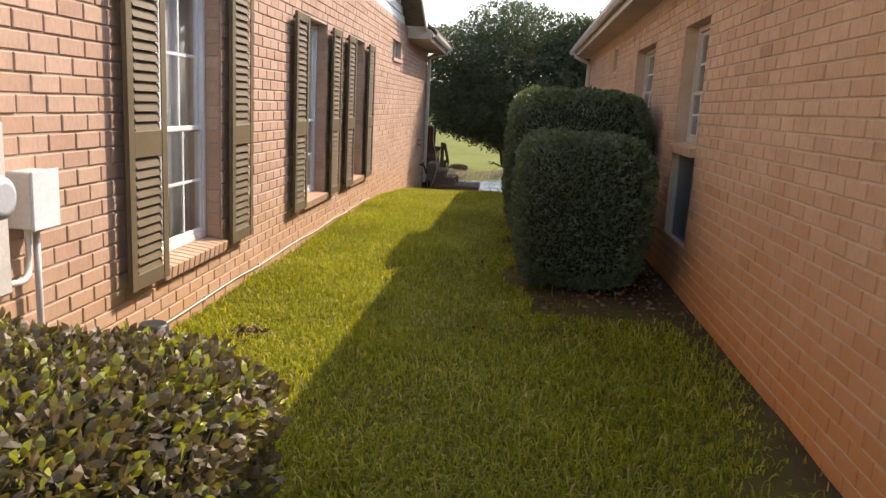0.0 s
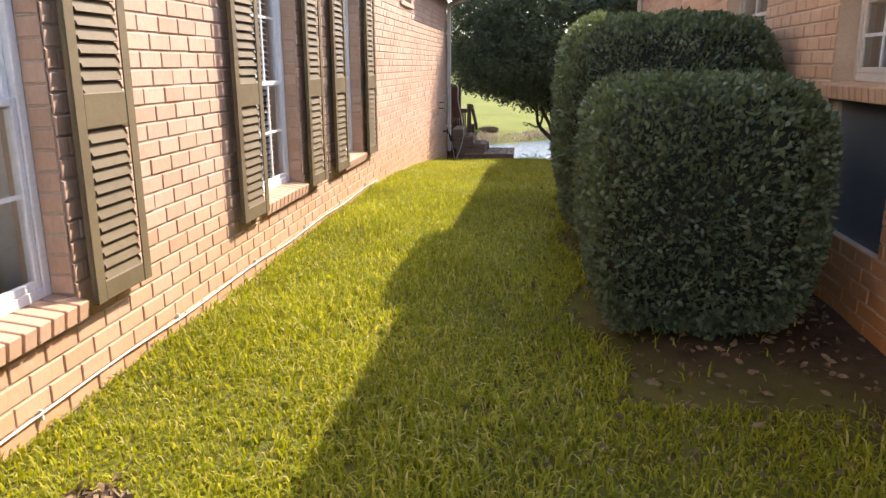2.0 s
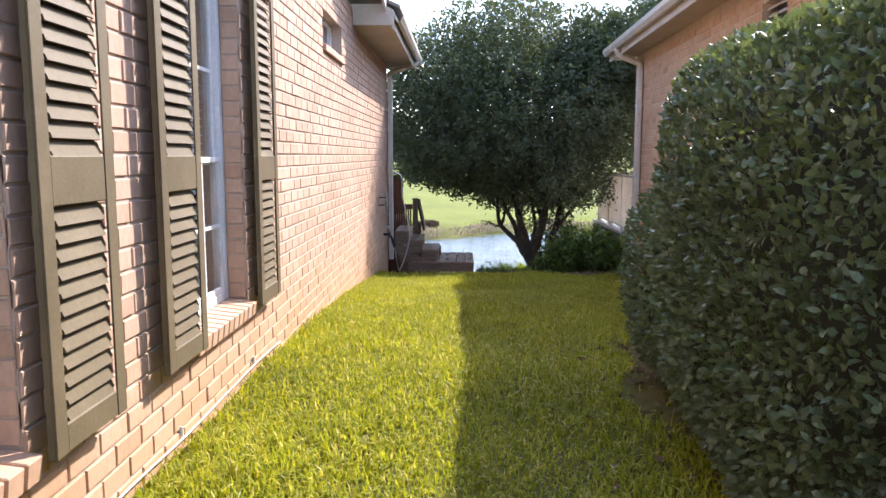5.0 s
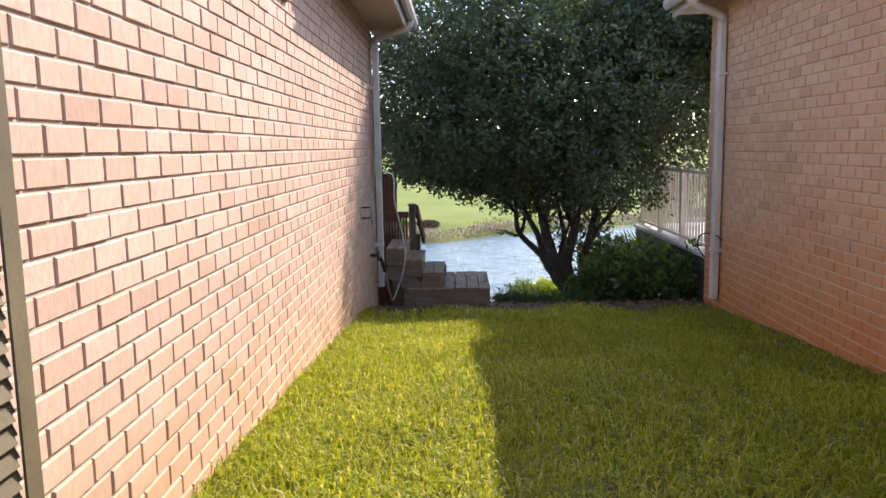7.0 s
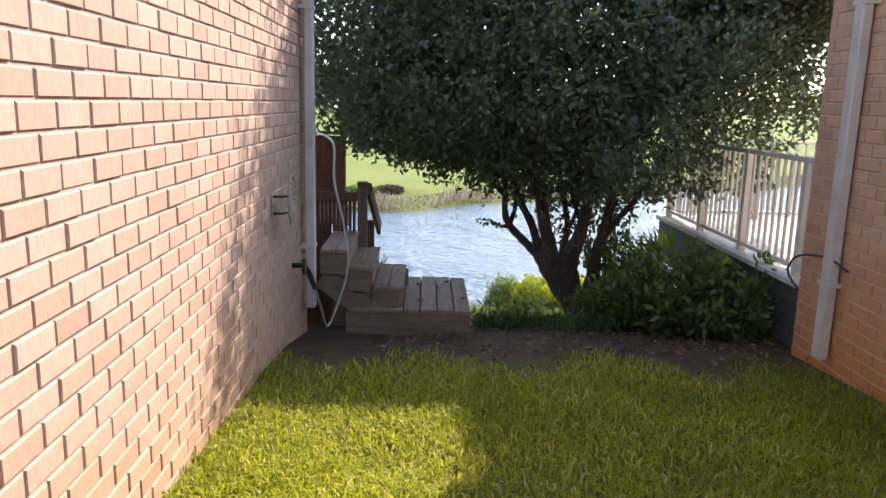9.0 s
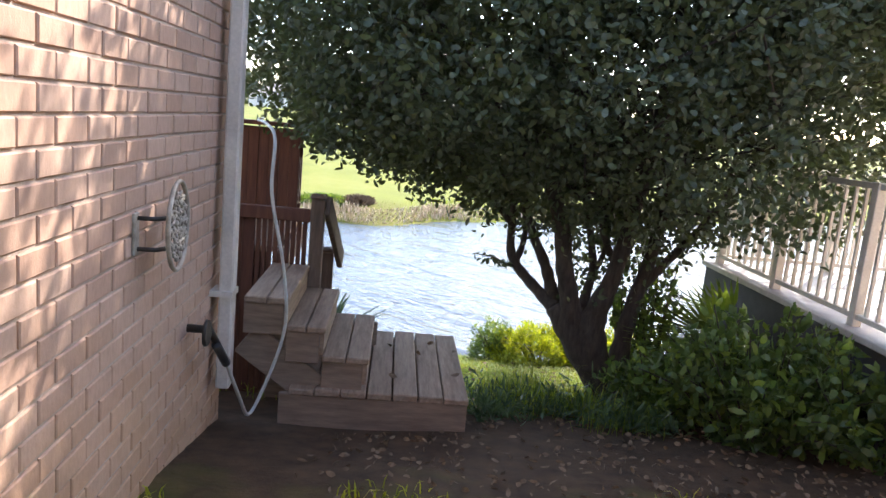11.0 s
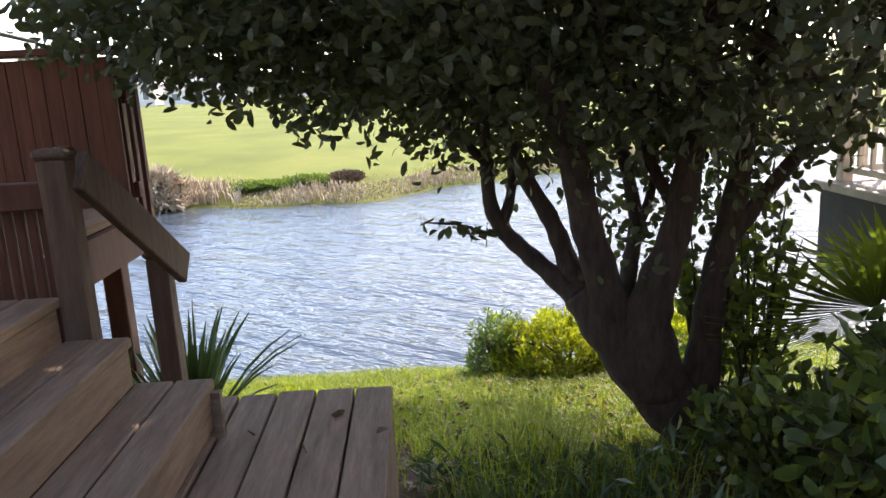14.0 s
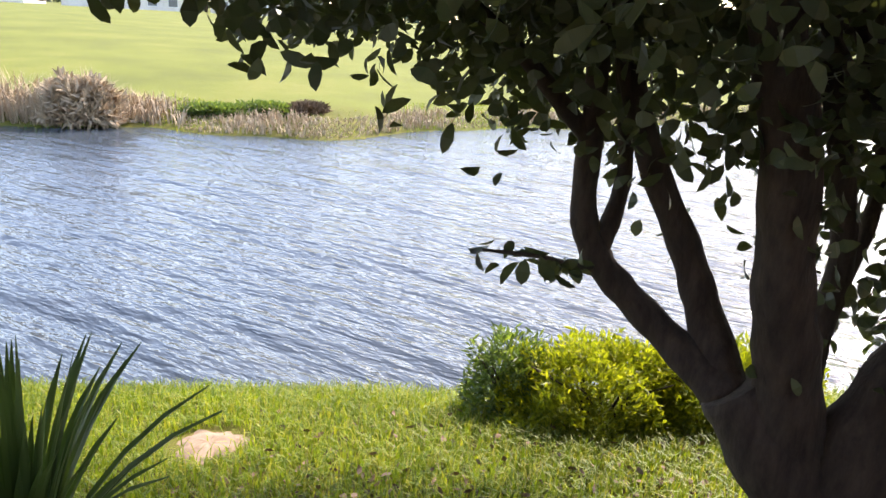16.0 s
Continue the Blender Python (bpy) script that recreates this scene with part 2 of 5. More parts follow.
def ground_material():
    m, n, l, b = material("lawn_soil", 0.95, 0, 0.2)
    geo = n.new("ShaderNodeNewGeometry").outputs["Position"]
    xyz = n.new("ShaderNodeSeparateXYZ")
    l.new(geo, xyz.inputs[0])
    thatch = ramp(n, l, noise_tex(n, l, 2.2, 6, 0.7), [(0.3, (0.075, 0.07, 0.018)), (0.55, (0.115, 0.115, 0.018)), (0.75, (0.16, 0.12, 0.045))])
    soil = ramp(n, l, noise_tex(n, l, 7, 6, 0.7), [(0.3, (0.042, 0.026, 0.015)), (0.7, (0.105, 0.062, 0.034))])
    far = ramp(n, l, noise_tex(n, l, 0.35, 8, 0.65), [(0.3, (0.090, 0.105, 0.016)), (0.55, (0.125, 0.140, 0.020)), (0.75, (0.17, 0.165, 0.036))])

    def step(sock, a, c):
        r = n.new("ShaderNodeMapRange")
        r.inputs["From Min"].default_value, r.inputs["From Max"].default_value = a, c
        l.new(sock, r.inputs["Value"])
        return r.outputs[0]
    wob = n.new("ShaderNodeMath")
    wob.operation = "MULTIPLY_ADD"
    l.new(noise_tex(n, l, 1.7, 4), wob.inputs[0])
    wob.inputs[1].default_value = 1.6
    l.new(xyz.outputs["Y"], wob.inputs[2])
    c = mixed(n, l, step(wob.outputs[0], 17.3, 18.0), thatch, soil)
    c = mixed(n, l, step(wob.outputs[0], 21.2, 22.0), c, thatch)
    c = mixed(n, l, step(wob.outputs[0], 35.0, 36.4), c, far)
    # bare earth under the hedges and along the east wall
    xw = n.new("ShaderNodeMath")
    xw.operation = "MULTIPLY_ADD"
    l.new(noise_tex(n, l, 2.5, 5), xw.inputs[0])
    xw.inputs[1].default_value = 0.9
    l.new(xyz.outputs["X"], xw.inputs[2])
    side = n.new("ShaderNodeMath")
    side.operation = "MULTIPLY"
    l.new(step(xw.outputs[0], 1.5, 2.0), side.inputs[0])
    l.new(step(xyz.outputs["Y"], 14, 11), side.inputs[1])
    c = mixed(n, l, side.outputs[0], c, soil)
    foot = n.new("ShaderNodeMath")
    foot.operation = "MULTIPLY"
    l.new(step(xw.outputs[0], 0.55, 1.0), foot.inputs[0])
    l.new(step(xyz.outputs["Y"], 5.0, 5.9), foot.inputs[1])
    foot2 = n.new("ShaderNodeMath")
    foot2.operation = "MULTIPLY"
    l.new(foot.outputs[0], foot2.inputs[0]), l.new(step(xyz.outputs["Y"], 11.4, 10.4), foot2.inputs[1])
    c = mixed(n, l, foot2.outputs[0], c, soil)
    l.new(c, b.inputs["Base Color"])
    bump(n, l, b, noise_tex(n, l, 40, 5, 0.7), 0.6, 0.02)
    return m


GROUND = ground_material()


def water_material():
    m, n, l, b = material("pond_water", 0.06, 0, 0.5)
    b.inputs["IOR"].default_value = 1.33
    c = ramp(n, l, noise_tex(n, l, 0.3, 3), [(0.3, (0.040, 0.055, 0.070)), (0.7, (0.055, 0.068, 0.080))])
    l.new(c, b.inputs["Base Color"])
    turn = n.new("ShaderNodeMapping")
    turn.inputs["Rotation"].default_value = (0, 0, radians(38))
    l.new(n.new("ShaderNodeNewGeometry").outputs["Position"], turn.inputs["Vector"])
    a = noise_tex(n, l, 0.95, 5, 0.55, turn.outputs[0], (0.55, 1.9, 1))
    k = n.new("ShaderNodeMath")
    k.operation = "ADD"
    fine = noise_tex(n, l, 8, 3, 0.5, turn.outputs[0], (0.6, 1.6, 1))
    sc = n.new("ShaderNodeMath")
    sc.operation = "MULTIPLY"
    l.new(fine, sc.inputs[0])
    sc.inputs[1].default_value = 0.16
    l.new(a, k.inputs[0]), l.new(sc.outputs[0], k.inputs[1])
    bump(n, l, b, k.outputs[0], 0.8, 0.24)
    return m


WATER = water_material()


def glass_material():
    m, n, l, b = material("window_glass", 0.02, 0, 0.5)
    b.inputs["Transmission Weight"].default_value = 1.0
    b.inputs["IOR"].default_value = 1.45
    b.inputs["Base Color"].default_value = (0.92, 0.95, 0.96, 1)
    return m


GLASS = glass_material()


# ---- building helpers ----
def thing(name, x=0, y=0, z=0, label="", category="", group="", kind=""):
    ob = new(name)
    ob.empty_display_size = 0.1
    ob.location = (x, y, z)
    return tagged(ob, label, category, group, kind)


def box(bm, x0, x1, y0, y1, z0, z1, bevel=0.0):
    r = bmesh.ops.create_cube(bm, size=1.0, matrix=Matrix.Translation(((x0 + x1) / 2, (y0 + y1) / 2, (z0 + z1) / 2)) @ Matrix.Diagonal((x1 - x0, y1 - y0, z1 - z0, 1)))
    if bevel:
        edges = list({e for v in r["verts"] for e in v.link_edges})
        r = bmesh.ops.bevel(bm, geom=edges, offset=bevel, segments=1, profile=0.5, affect="EDGES")
    return r["verts"]


def turned(bm, verts, m):
    bmesh.ops.transform(bm, matrix=m, verts=verts)


def boxed(x0, x1, y0, y1, z0, z1, bevel=0.0):
    bm = bmesh.new()
    box(bm, x0, x1, y0, y1, z0, z1, bevel)
    return bm


def tube(bm, points, radii, sides=8, cap=True):
    """A round tube along points; radii: one number or one for each point."""
    pts = [Vector(p) for p in points]
    if isinstance(radii, (int, float)):
        radii = [radii] * len(pts)
    radii = [float(r) for r in radii]
    rings = []
    up = Vector((0.13, 0.21, 1)).normalized()
    for i, p in enumerate(pts):
        d = (pts[min(i + 1, len(pts) - 1)] - pts[max(i - 1, 0)]).normalized()
        a = d.cross(up)
        if a.length < 0.05:
            a = d.cross(Vector((1, 0, 0)))
        a.normalize()
        b = d.cross(a)
        rings.append([bm.verts.new(p + radii[i] * (math.cos(2 * math.pi * k / sides) * a + math.sin(2 * math.pi * k / sides) * b)) for k in range(sides)])
    for r0, r1 in zip(rings, rings[1:]):
        for k in range(sides):
            bm.faces.new((r0[k], r0[(k + 1) % sides], r1[(k + 1) % sides], r1[k])).smooth = True
    if cap:
        bm.faces.new(rings[0])
        bm.faces.new(rings[-1][::-1])
    return bm


def smooth_path(points, steps=6):
    pts = [Vector(p) for p in points]
    out = []
    for i in range(len(pts) - 1):
        p0, p1, p2, p3 = pts[max(i - 1, 0)], pts[i], pts[i + 1], pts[min(i + 2, len(pts) - 1)]
        for k in range(steps):
            t = k / steps
            out.append(0.5 * ((2 * p1) + (p2 - p0) * t + (2 * p0 - 5 * p1 + 4 * p2 - p3) * t * t + (3 * p1 - p0 - 3 * p2 + p3) * t ** 3))
    return out + [pts[-1]]


def part(name, bm, mat, parent=None, label="", kind="", category=""):
    bmesh.ops.recalc_face_normals(bm, faces=bm.faces)
    me = bpy.data.meshes.new(name)
    bm.to_mesh(me)
    bm.free()
    me.materials.append(mat)
    ob = new(name, me)
    if parent is not None:
        ob.parent = parent
        ob.matrix_parent_inverse = Matrix.Translation(-parent.location) if parent.parent is None and parent.type == "EMPTY" else Matrix()
    return tagged(ob, label, category, "", kind)


def mesh_part(name, verts, faces, mat, parent=None, label="", kind="", category="", smooth=False):
    """verts: (n, 3) array; faces: (m, k) array."""
    verts, faces = np.asarray(verts, np.float32), np.asarray(faces, np.int32)
    me = bpy.data.meshes.new(name)
    m, k = faces.shape
    me.vertices.add(len(verts))
    me.vertices.foreach_set("co", verts.ravel())
    me.loops.add(m * k)
    me.loops.foreach_set("vertex_index", faces.ravel())
    me.polygons.add(m)
    me.polygons.foreach_set("loop_start", np.arange(m, dtype=np.int32) * k)
    me.polygons.foreach_set("use_smooth", np.full(m, bool(smooth)))
    me.update(calc_edges=True)
    me.materials.append(mat)
    ob = new(name, me)
    if parent is not None:
        ob.parent = parent
        ob.matrix_parent_inverse = Matrix.Translation(-parent.location) if parent.parent is None and parent.type == "EMPTY" else Matrix()
    return tagged(ob, label, category, "", kind)


rng = np.random.default_rng(7)


def unit(v):
    return v / np.maximum(np.linalg.norm(v, axis=1, keepdims=True), 1e-6)


def leaves(centres, along, length, width, fold=0.25, normal=None):
    """Folded pointed leaves: six points and four triangles each."""
    n = len(centres)
    along = unit(along)
    side = normal if normal is not None else rng.normal(size=(n, 3))
    side = unit(np.cross(along, side))
    up = np.cross(side, along)
    length = np.broadcast_to(length, n)[:, None]
    width = np.broadcast_to(width, n)[:, None]
    tip = centres + along * length
    mid = centres + along * length * 0.5
    a = mid + side * width * 0.5 + up * width * fold
    b = mid - side * width * 0.5 + up * width * fold
    v = np.stack([centres, a, tip, b], 1).reshape(-1, 3)
    i = np.arange(n)[:, None] * 4
    f = np.concatenate([i + [[0, 1, 2]], i + [[0, 2, 3]]], 0)
    return v, f


def broad_leaves(centres, along, length, width, fold=0.2):
    """Rounded leaves: eight points and six triangles each."""
    n = len(centres)
    along = unit(along)
    side = unit(np.cross(along, rng.normal(size=(n, 3))))
    up = np.cross(side, along)
    length = np.broadcast_to(length, n)[:, None]
    width = np.broadcast_to(width, n)[:, None]

    def at(f, w):
        return centres + along * length * f + side * width * w + up * width * (abs(w) * fold * 2 - 0.3 * f * f)
    v = np.stack([at(0, 0), at(0.3, 0.42), at(0.7, 0.45), at(1, 0), at(0.7, -0.45), at(0.3, -0.42)], 1).reshape(-1, 3)
    i = np.arange(n)[:, None] * 6
    f = np.concatenate([i + [[0, 1, 5]], i + [[1, 2, 5]], i + [[2, 4, 5]], i + [[2, 3, 4]]], 0)
    return v, f


def round_leaves(centres, along, length, width, fold=0.2):
    """Oval leaves: eight points and six triangles each."""
    n = len(centres)
    along = unit(along)
    side = unit(np.cross(along, rng.normal(size=(n, 3))))
    up = np.cross(side, along)
    length = np.broadcast_to(length, n)[:, None]
    width = np.broadcast_to(width, n)[:, None]

    def at(f, w):
        return centres + along * length * f + side * width * w + up * width * (abs(w) * fold * 2 - 0.3 * f * f)
    v = np.stack([at(0, 0), at(0.22, 0.32), at(0.55, 0.5), at(0.85, 0.34), at(1, 0), at(0.85, -0.34), at(0.55, -0.5), at(0.22, -0.32)], 1).reshape(-1, 3)
    i = np.arange(n)[:, None] * 8
    f = np.concatenate([i + [list(q)] for q in ((0, 1, 7), (1, 2, 7), (2, 6, 7), (2, 3, 6), (3, 5, 6), (3, 4, 5))], 0)
    return v, f


def blades(x, y, z, length, width, lean):
    """Grass blades bent over: five points, three triangles each."""
    n = len(x)
    a = rng.uniform(0, 2 * np.pi, n)
    d = np.stack([np.cos(a), np.sin(a), np.zeros(n)], 1)
    s = np.stack([-np.sin(a), np.cos(a), np.zeros(n)], 1)
    p = np.stack([x, y, z], 1)
    length, width, lean = (np.broadcast_to(q, n)[:, None] for q in (length, width, lean))
    up = np.array([[0, 0, 1.0]])
    mid = p + d * length * lean * 0.35 + up * length * 0.62
    tip = p + d * length * lean + up * length * (1.0 - 0.35 * lean)
    v = np.stack([p - s * width / 2, p + s * width / 2, mid + s * width * 0.42, mid - s * width * 0.42, tip], 1).reshape(-1, 3)
    i = np.arange(n)[:, None] * 5
    f = np.concatenate([i + [[0, 1, 2]], i + [[0, 2, 3]], i + [[3, 2, 4]]], 0)
    return v, f


# ---- ground and water ----
PROFILE_Y = [-400, 10.2, 12.5, 14.4, 15.6, 17.2, 18.1, 20.0, 21.3, 22.3, 22.75, 24.0, 26.0]
PROFILE_Z = [0.0, 0.0, -0.10, -0.27, -0.36, -0.52, -0.70, -1.16, -1.45, -1.68, -1.84, -2.5, -2.9]
FAR_D = [-8.0, -2.0, 0.0, 0.8, 2.0, 8.0, 20.0, 40.0, 80.0, 4000.0]
FAR_Z = [-2.9, -2.4, -1.80, -1.62, -1.45, -1.15, -0.75, -0.35, -0.25, -0.25]


def far_shore(x):
    x = np.asarray(x, float)
    return 33.0 + 0.55 * np.clip(x + 2.0, 0, 60) + 0.35 * np.sin(x * 0.9) + 0.2 * np.sin(x * 2.3 + 1)


def ground_z(x, y):
    x, y = np.asarray(x, float), np.asarray(y, float)
    near = np.interp(y, PROFILE_Y, PROFILE_Z)
    wob = 0.015 * np.sin(x * 2.1 + y * 1.3) * np.sin(y * 0.9 - x) + 0.008 * np.sin(x * 5 + 1.0) * np.sin(y * 4.1)
    far = np.interp(y - far_shore(x), FAR_D, FAR_Z) + 0.1 * np.sin(x * 0.13 + y * 0.07) * np.clip((y - far_shore(x)) / 20, 0, 1)
    return np.where(y < 26, near + wob, far)


def ground():
    xs = np.concatenate([[-1500, -500, -200, -90, -50], np.arange(-30, -4, 1.0), np.arange(-4, 4, 0.16), np.arange(4, 30, 1.0), [30, 50, 90, 200, 500, 1500]])
    ys = np.concatenate([[-1500, -300, -60, -15, -5, -2], np.arange(0, 24, 0.16), [24.5, 25, 25.9], np.arange(26.1, 60, 0.5), np.arange(60, 130, 5), [150, 250, 600, 1500, 3000]])
    gx, gy = np.meshgrid(xs, ys)
    v = np.stack([gx.ravel(), gy.ravel(), ground_z(gx, gy).ravel()], 1)
    nx = len(xs)
    i = (np.arange(len(ys) - 1)[:, None] * nx + np.arange(nx - 1)[None]).ravel()[:, None]
    mesh_part("ground", v, i + [[0, 1, nx + 1, nx]], GROUND, None, "lawn and bare earth sloping down to the pond bank", "structure", "ground", smooth=True)
    bm = bmesh.new()
    bmesh.ops.create_grid(bm, x_segments=40, y_segments=20, size=1.0, matrix=Matrix.Translation((0, 37, -1.80)) @ Matrix.Diagonal((150, 15.5, 1, 1)))
    part("water", bm, WATER, None, "rippled blue-grey pond water reflecting the sky", "structure", "water")


ground()

# ---- the two brick houses ----
XW, XE = -1.95, 1.45
EAST_TURN = Matrix.Translation((XE, 3, 0)) @ Matrix.Rotation(radians(-1.35), 4, "Z") @ Matrix.Translation((-XE, -3, 0))
COURSE, UNIT = 0.083, 0.203
WEST_TOP, EAST_TOP = 2.86, 2.66
WINDOWS = [(4.06, 5.02), (7.10, 8.03), (9.27, 10.16)]
SILL_Z, HEAD_Z = 0.45, 2.22


def brick_mesh(length, height, depth, name, mat):
    """One brick that looks along +x: its face proud, its arrises worn."""
    c = 0.004
    v = [(0, 0, 0), (0, length, 0), (0, length, height), (0, 0, height),
         (depth - c, 0, 0), (depth - c, length, 0), (depth - c, length, height), (depth - c, 0, height),
         (depth, c, c), (depth, length - c, c), (depth, length - c, height - c), (depth, c, height - c)]
    f = [(8, 9, 10, 11)] + [(a, (a + 1) % 4, 4 + (a + 1) % 4, 4 + a) for a in range(4)] + [(4 + a, 4 + (a + 1) % 4, 8 + (a + 1) % 4, 8 + a) for a in range(4)]
    me = bpy.data.meshes.new(name)
    me.from_pydata(v, [], f)
    me.materials.append(mat)
    return me, np.array(v), f


def lay_bricks(wall, plane, facing, y0, y1, z0, z1, holes, near, mat_piece, mat_rest, limit=300):
    """Running bond over a wall; those inside near become pieces of their own, the others one joined mesh."""
    joint, depth = 0.010, 0.007
    full, fv, ff = brick_mesh(UNIT - joint, COURSE - joint, depth + 0.004, "brick", mat_piece)
    piece, verts, faces, count = [], [], [], 0
    rows = int((z1 - z0) / COURSE)
    for r in range(rows):
        z = z0 + r * COURSE
        y = y0 - (UNIT / 2 if r % 2 else 0)
        while y < y1 - 0.02:
            a, b = max(y, y0), min(y + UNIT - joint, y1)
            y += UNIT
            spans = [(a, b)]
            for h0, h1, k0, k1 in holes:
                if z + COURSE * 0.6 > k0 and z + COURSE * 0.4 < k1:
                    cut = []
                    for s0, s1 in spans:
                        if s1 <= h0 or s0 >= h1:
                            cut.append((s0, s1))
                        else:
                            if s0 < h0 - 0.02:
                                cut.append((s0, h0))
                            if s1 > h1 + 0.02:
                                cut.append((h1, s1))
                    spans = cut
            for s0, s1 in spans:
                out = rng.normal(0, 0.0012)
                if near(0.5 * (s0 + s1), z) and count < limit and s1 - s0 > UNIT - joint - 0.01:
                    ob = new("brick", full)
                    ob.parent = wall
                    ob.rotation_euler = (0, 0, 0 if facing > 0 else math.pi)
                    ob.location = (plane + facing * (-depth - 0.004 + out), s0 if facing > 0 else s1, z)
                    count += 1
                else:
                    v = fv.copy()
                    v[:, 1] *= (s1 - s0) / (UNIT - joint)
                    if facing < 0:
                        v[:, 0] *= -1
                    v += (plane + facing * (-depth - 0.004 + out), s0, z)
                    n = len(verts) * 12
                    verts.append(v)
                    faces.extend([[q + n for q in f] for f in ff])
    if verts:
        mesh_part("bricks", np.concatenate(verts), np.array(faces), mat_rest, wall, "", "stuff")


def wall_with_holes(bm, x0, x1, y0, y1, z0, z1, holes):
    """A wall along y built of blocks round its openings, which go through."""
    y = y0
    for h0, h1, k0, k1 in sorted(holes):
        box(bm, x0, x1, y, h0, z0, z1)
        box(bm, x0, x1, h0, h1, z0, k0)
        box(bm, x0, x1, h0, h1, k1, z1)
        y = h1
    box(bm, x0, x1, y, y1, z0, z1)


WEST_END = 18.15
VENT = (12.62, 13.62, 2.20, 2.52)
WEST_HOLES = [(a, b, SILL_Z - 0.10, HEAD_Z) for a, b in WINDOWS] + [VENT]


def west_house():
    bm = bmesh.new()
    wall_with_holes(bm, XW - 0.24, XW - 0.007, -1.0, WEST_END, -1.1, WEST_TOP, WEST_HOLES)
    box(bm, -9.0, XW - 0.24, WEST_END - 0.24, WEST_END - 0.012, -1.3, WEST_TOP)
    box(bm, -9.0, XW - 0.24, -1.0, -0.8, -1.1, WEST_TOP)
    box(bm, -9.0, -8.8, -0.8, WEST_END - 0.24, -1.1, WEST_TOP)
    wall = part("wall_west", bm, MORTAR, None, "sunlit pinkish tan brick house wall with raked joints", "structure", "wall")
    # unseen slab, added because the open roof lets sun into the house
    part("sun_cover_west", boxed(-9.0, XW - 0.242, -1.0, WEST_END, WEST_TOP + 0.002, WEST_TOP + 0.06), INSIDE, None, "unseen ceiling slab added to keep the sun out of the brick house", "structure", "ceiling")
    # gable of lapped boards above the brick
    gable = thing("gable", XW, 7, WEST_TOP, "white lapped board gable above the brick wall", "gable", "", "structure")
    far_y, near_y, pitch = 14.1, 3.0, 0.42
    for k in range(11):
        z = WEST_TOP + k * 0.14
        end = far_y - max(0.0, (z - WEST_TOP) / pitch)
        bm = bmesh.new()
        v = box(bm, -0.012, 0.012, -1.0, end, 0, 0.15)
        turned(bm, v, pose(XW - 0.02, 0, z, 0, -7, 0))
        part("board", bm, SIDING, gable)
    roof = thing("roof_west", XW, 7, WEST_TOP, "dark shingled gable roof with pale rake board", "roof", "", "structure")
    bm = bmesh.new()
    slope = math.atan(pitch)
    v = box(bm, -7.2, 0.34, -13.0, 0.0, 0.0, 0.10)
    turned(bm, v, Matrix.Translation((XW, far_y + 0.35, WEST_TOP + 0.02)) @ Matrix.Rotation(-slope, 4, "X"))
    part("shingles", bm, SHINGLE, roof)
    bm = bmesh.new()
    v = box(bm, 0.34, 0.37, -13.0, 0.0, -0.09, 0.11)
    turned(bm, v, Matrix.Translation((XW, far_y + 0.35, WEST_TOP + 0.02)) @ Matrix.Rotation(-slope, 4, "X"))
    part("rake_board", bm, SIDING, roof, "white painted rake board")
    # rear wing: eave along the wall, with soffit, fascia and gutter
    eave = thing("eave_west", XW, 16, 2.7, "tan painted eave of the rear wing with a gutter", "eave", "", "structure")
    part("soffit", boxed(XW - 0.02, XW + 0.42, 14.45, WEST_END + 0.4, 2.66, 2.69), SOFFIT, eave)
    part("fascia", boxed(XW + 0.42, XW + 0.45, 14.45, WEST_END + 0.4, 2.62, 2.82, 0.004), TRIM, eave)
    bm = bmesh.new()
    v = [bm.verts.new(p) for p in ((XW - 0.02, 14.44, 2.66), (XW + 0.45, 14.44, 2.66), (XW + 0.45, 14.44, 2.82), (XW - 0.02, 14.44, 3.05))]
    f = bm.faces.new(v)
    ex = bmesh.ops.extrude_face_region(bm, geom=[f])
    bmesh.ops.translate(bm, vec=(0, 0.03, 0), verts=[q for q in ex["geom"] if isinstance(q, bmesh.types.BMVert)])
    part("end_board", bm, TRIM, eave)
    bm = bmesh.new()
    v = [bm.verts.new(p) for p in ((XW + 0.52, 14.42, 2.83), (XW + 0.52, WEST_END + 0.45, 2.83), (XW - 5.0, WEST_END + 0.45, 5.3), (XW - 5.0, 14.42, 5.3))]
    f = bm.faces.new(v)
    ex = bmesh.ops.extrude_face_region(bm, geom=[f])
    bmesh.ops.translate(bm, vec=(0, 0, 0.04), verts=[q for q in ex["geom"] if isinstance(q, bmesh.types.BMVert)])
    part("shingles", bm, SHINGLE, eave)
    gutter(XW + 0.45, 1, 14.5, WEST_END + 0.4, 2.80, eave)
    downspout(XW + 0.025, 1, WEST_END - 0.24, 2.74, -0.42, XW + 0.50)
    return wall


def gutter(x, s, y0, y1, z, parent):
    """An open half-round trough hung on the fascia."""
    bm = bmesh.new()
    prof = [(0.0, 0.0), (0.005, -0.06), (0.03, -0.095), (0.07, -0.095), (0.10, -0.05), (0.105, 0.0), (0.097, 0.0), (0.092, -0.045), (0.065, -0.087), (0.034, -0.087), (0.013, -0.055), (0.008, 0.0)]
    rings = [[bm.verts.new((x + s * a, y, z + b)) for a, b in prof] for y in (y0, y1)]
    for k in range(len(prof)):
        bm.faces.new((rings[0][k], rings[0][(k + 1) % len(prof)], rings[1][(k + 1) % len(prof)], rings[1][k]))
    bm.faces.new(rings[0]), bm.faces.new(rings[1][::-1])
    part("gutter", bm, GUTTER, parent, "tan metal gutter")


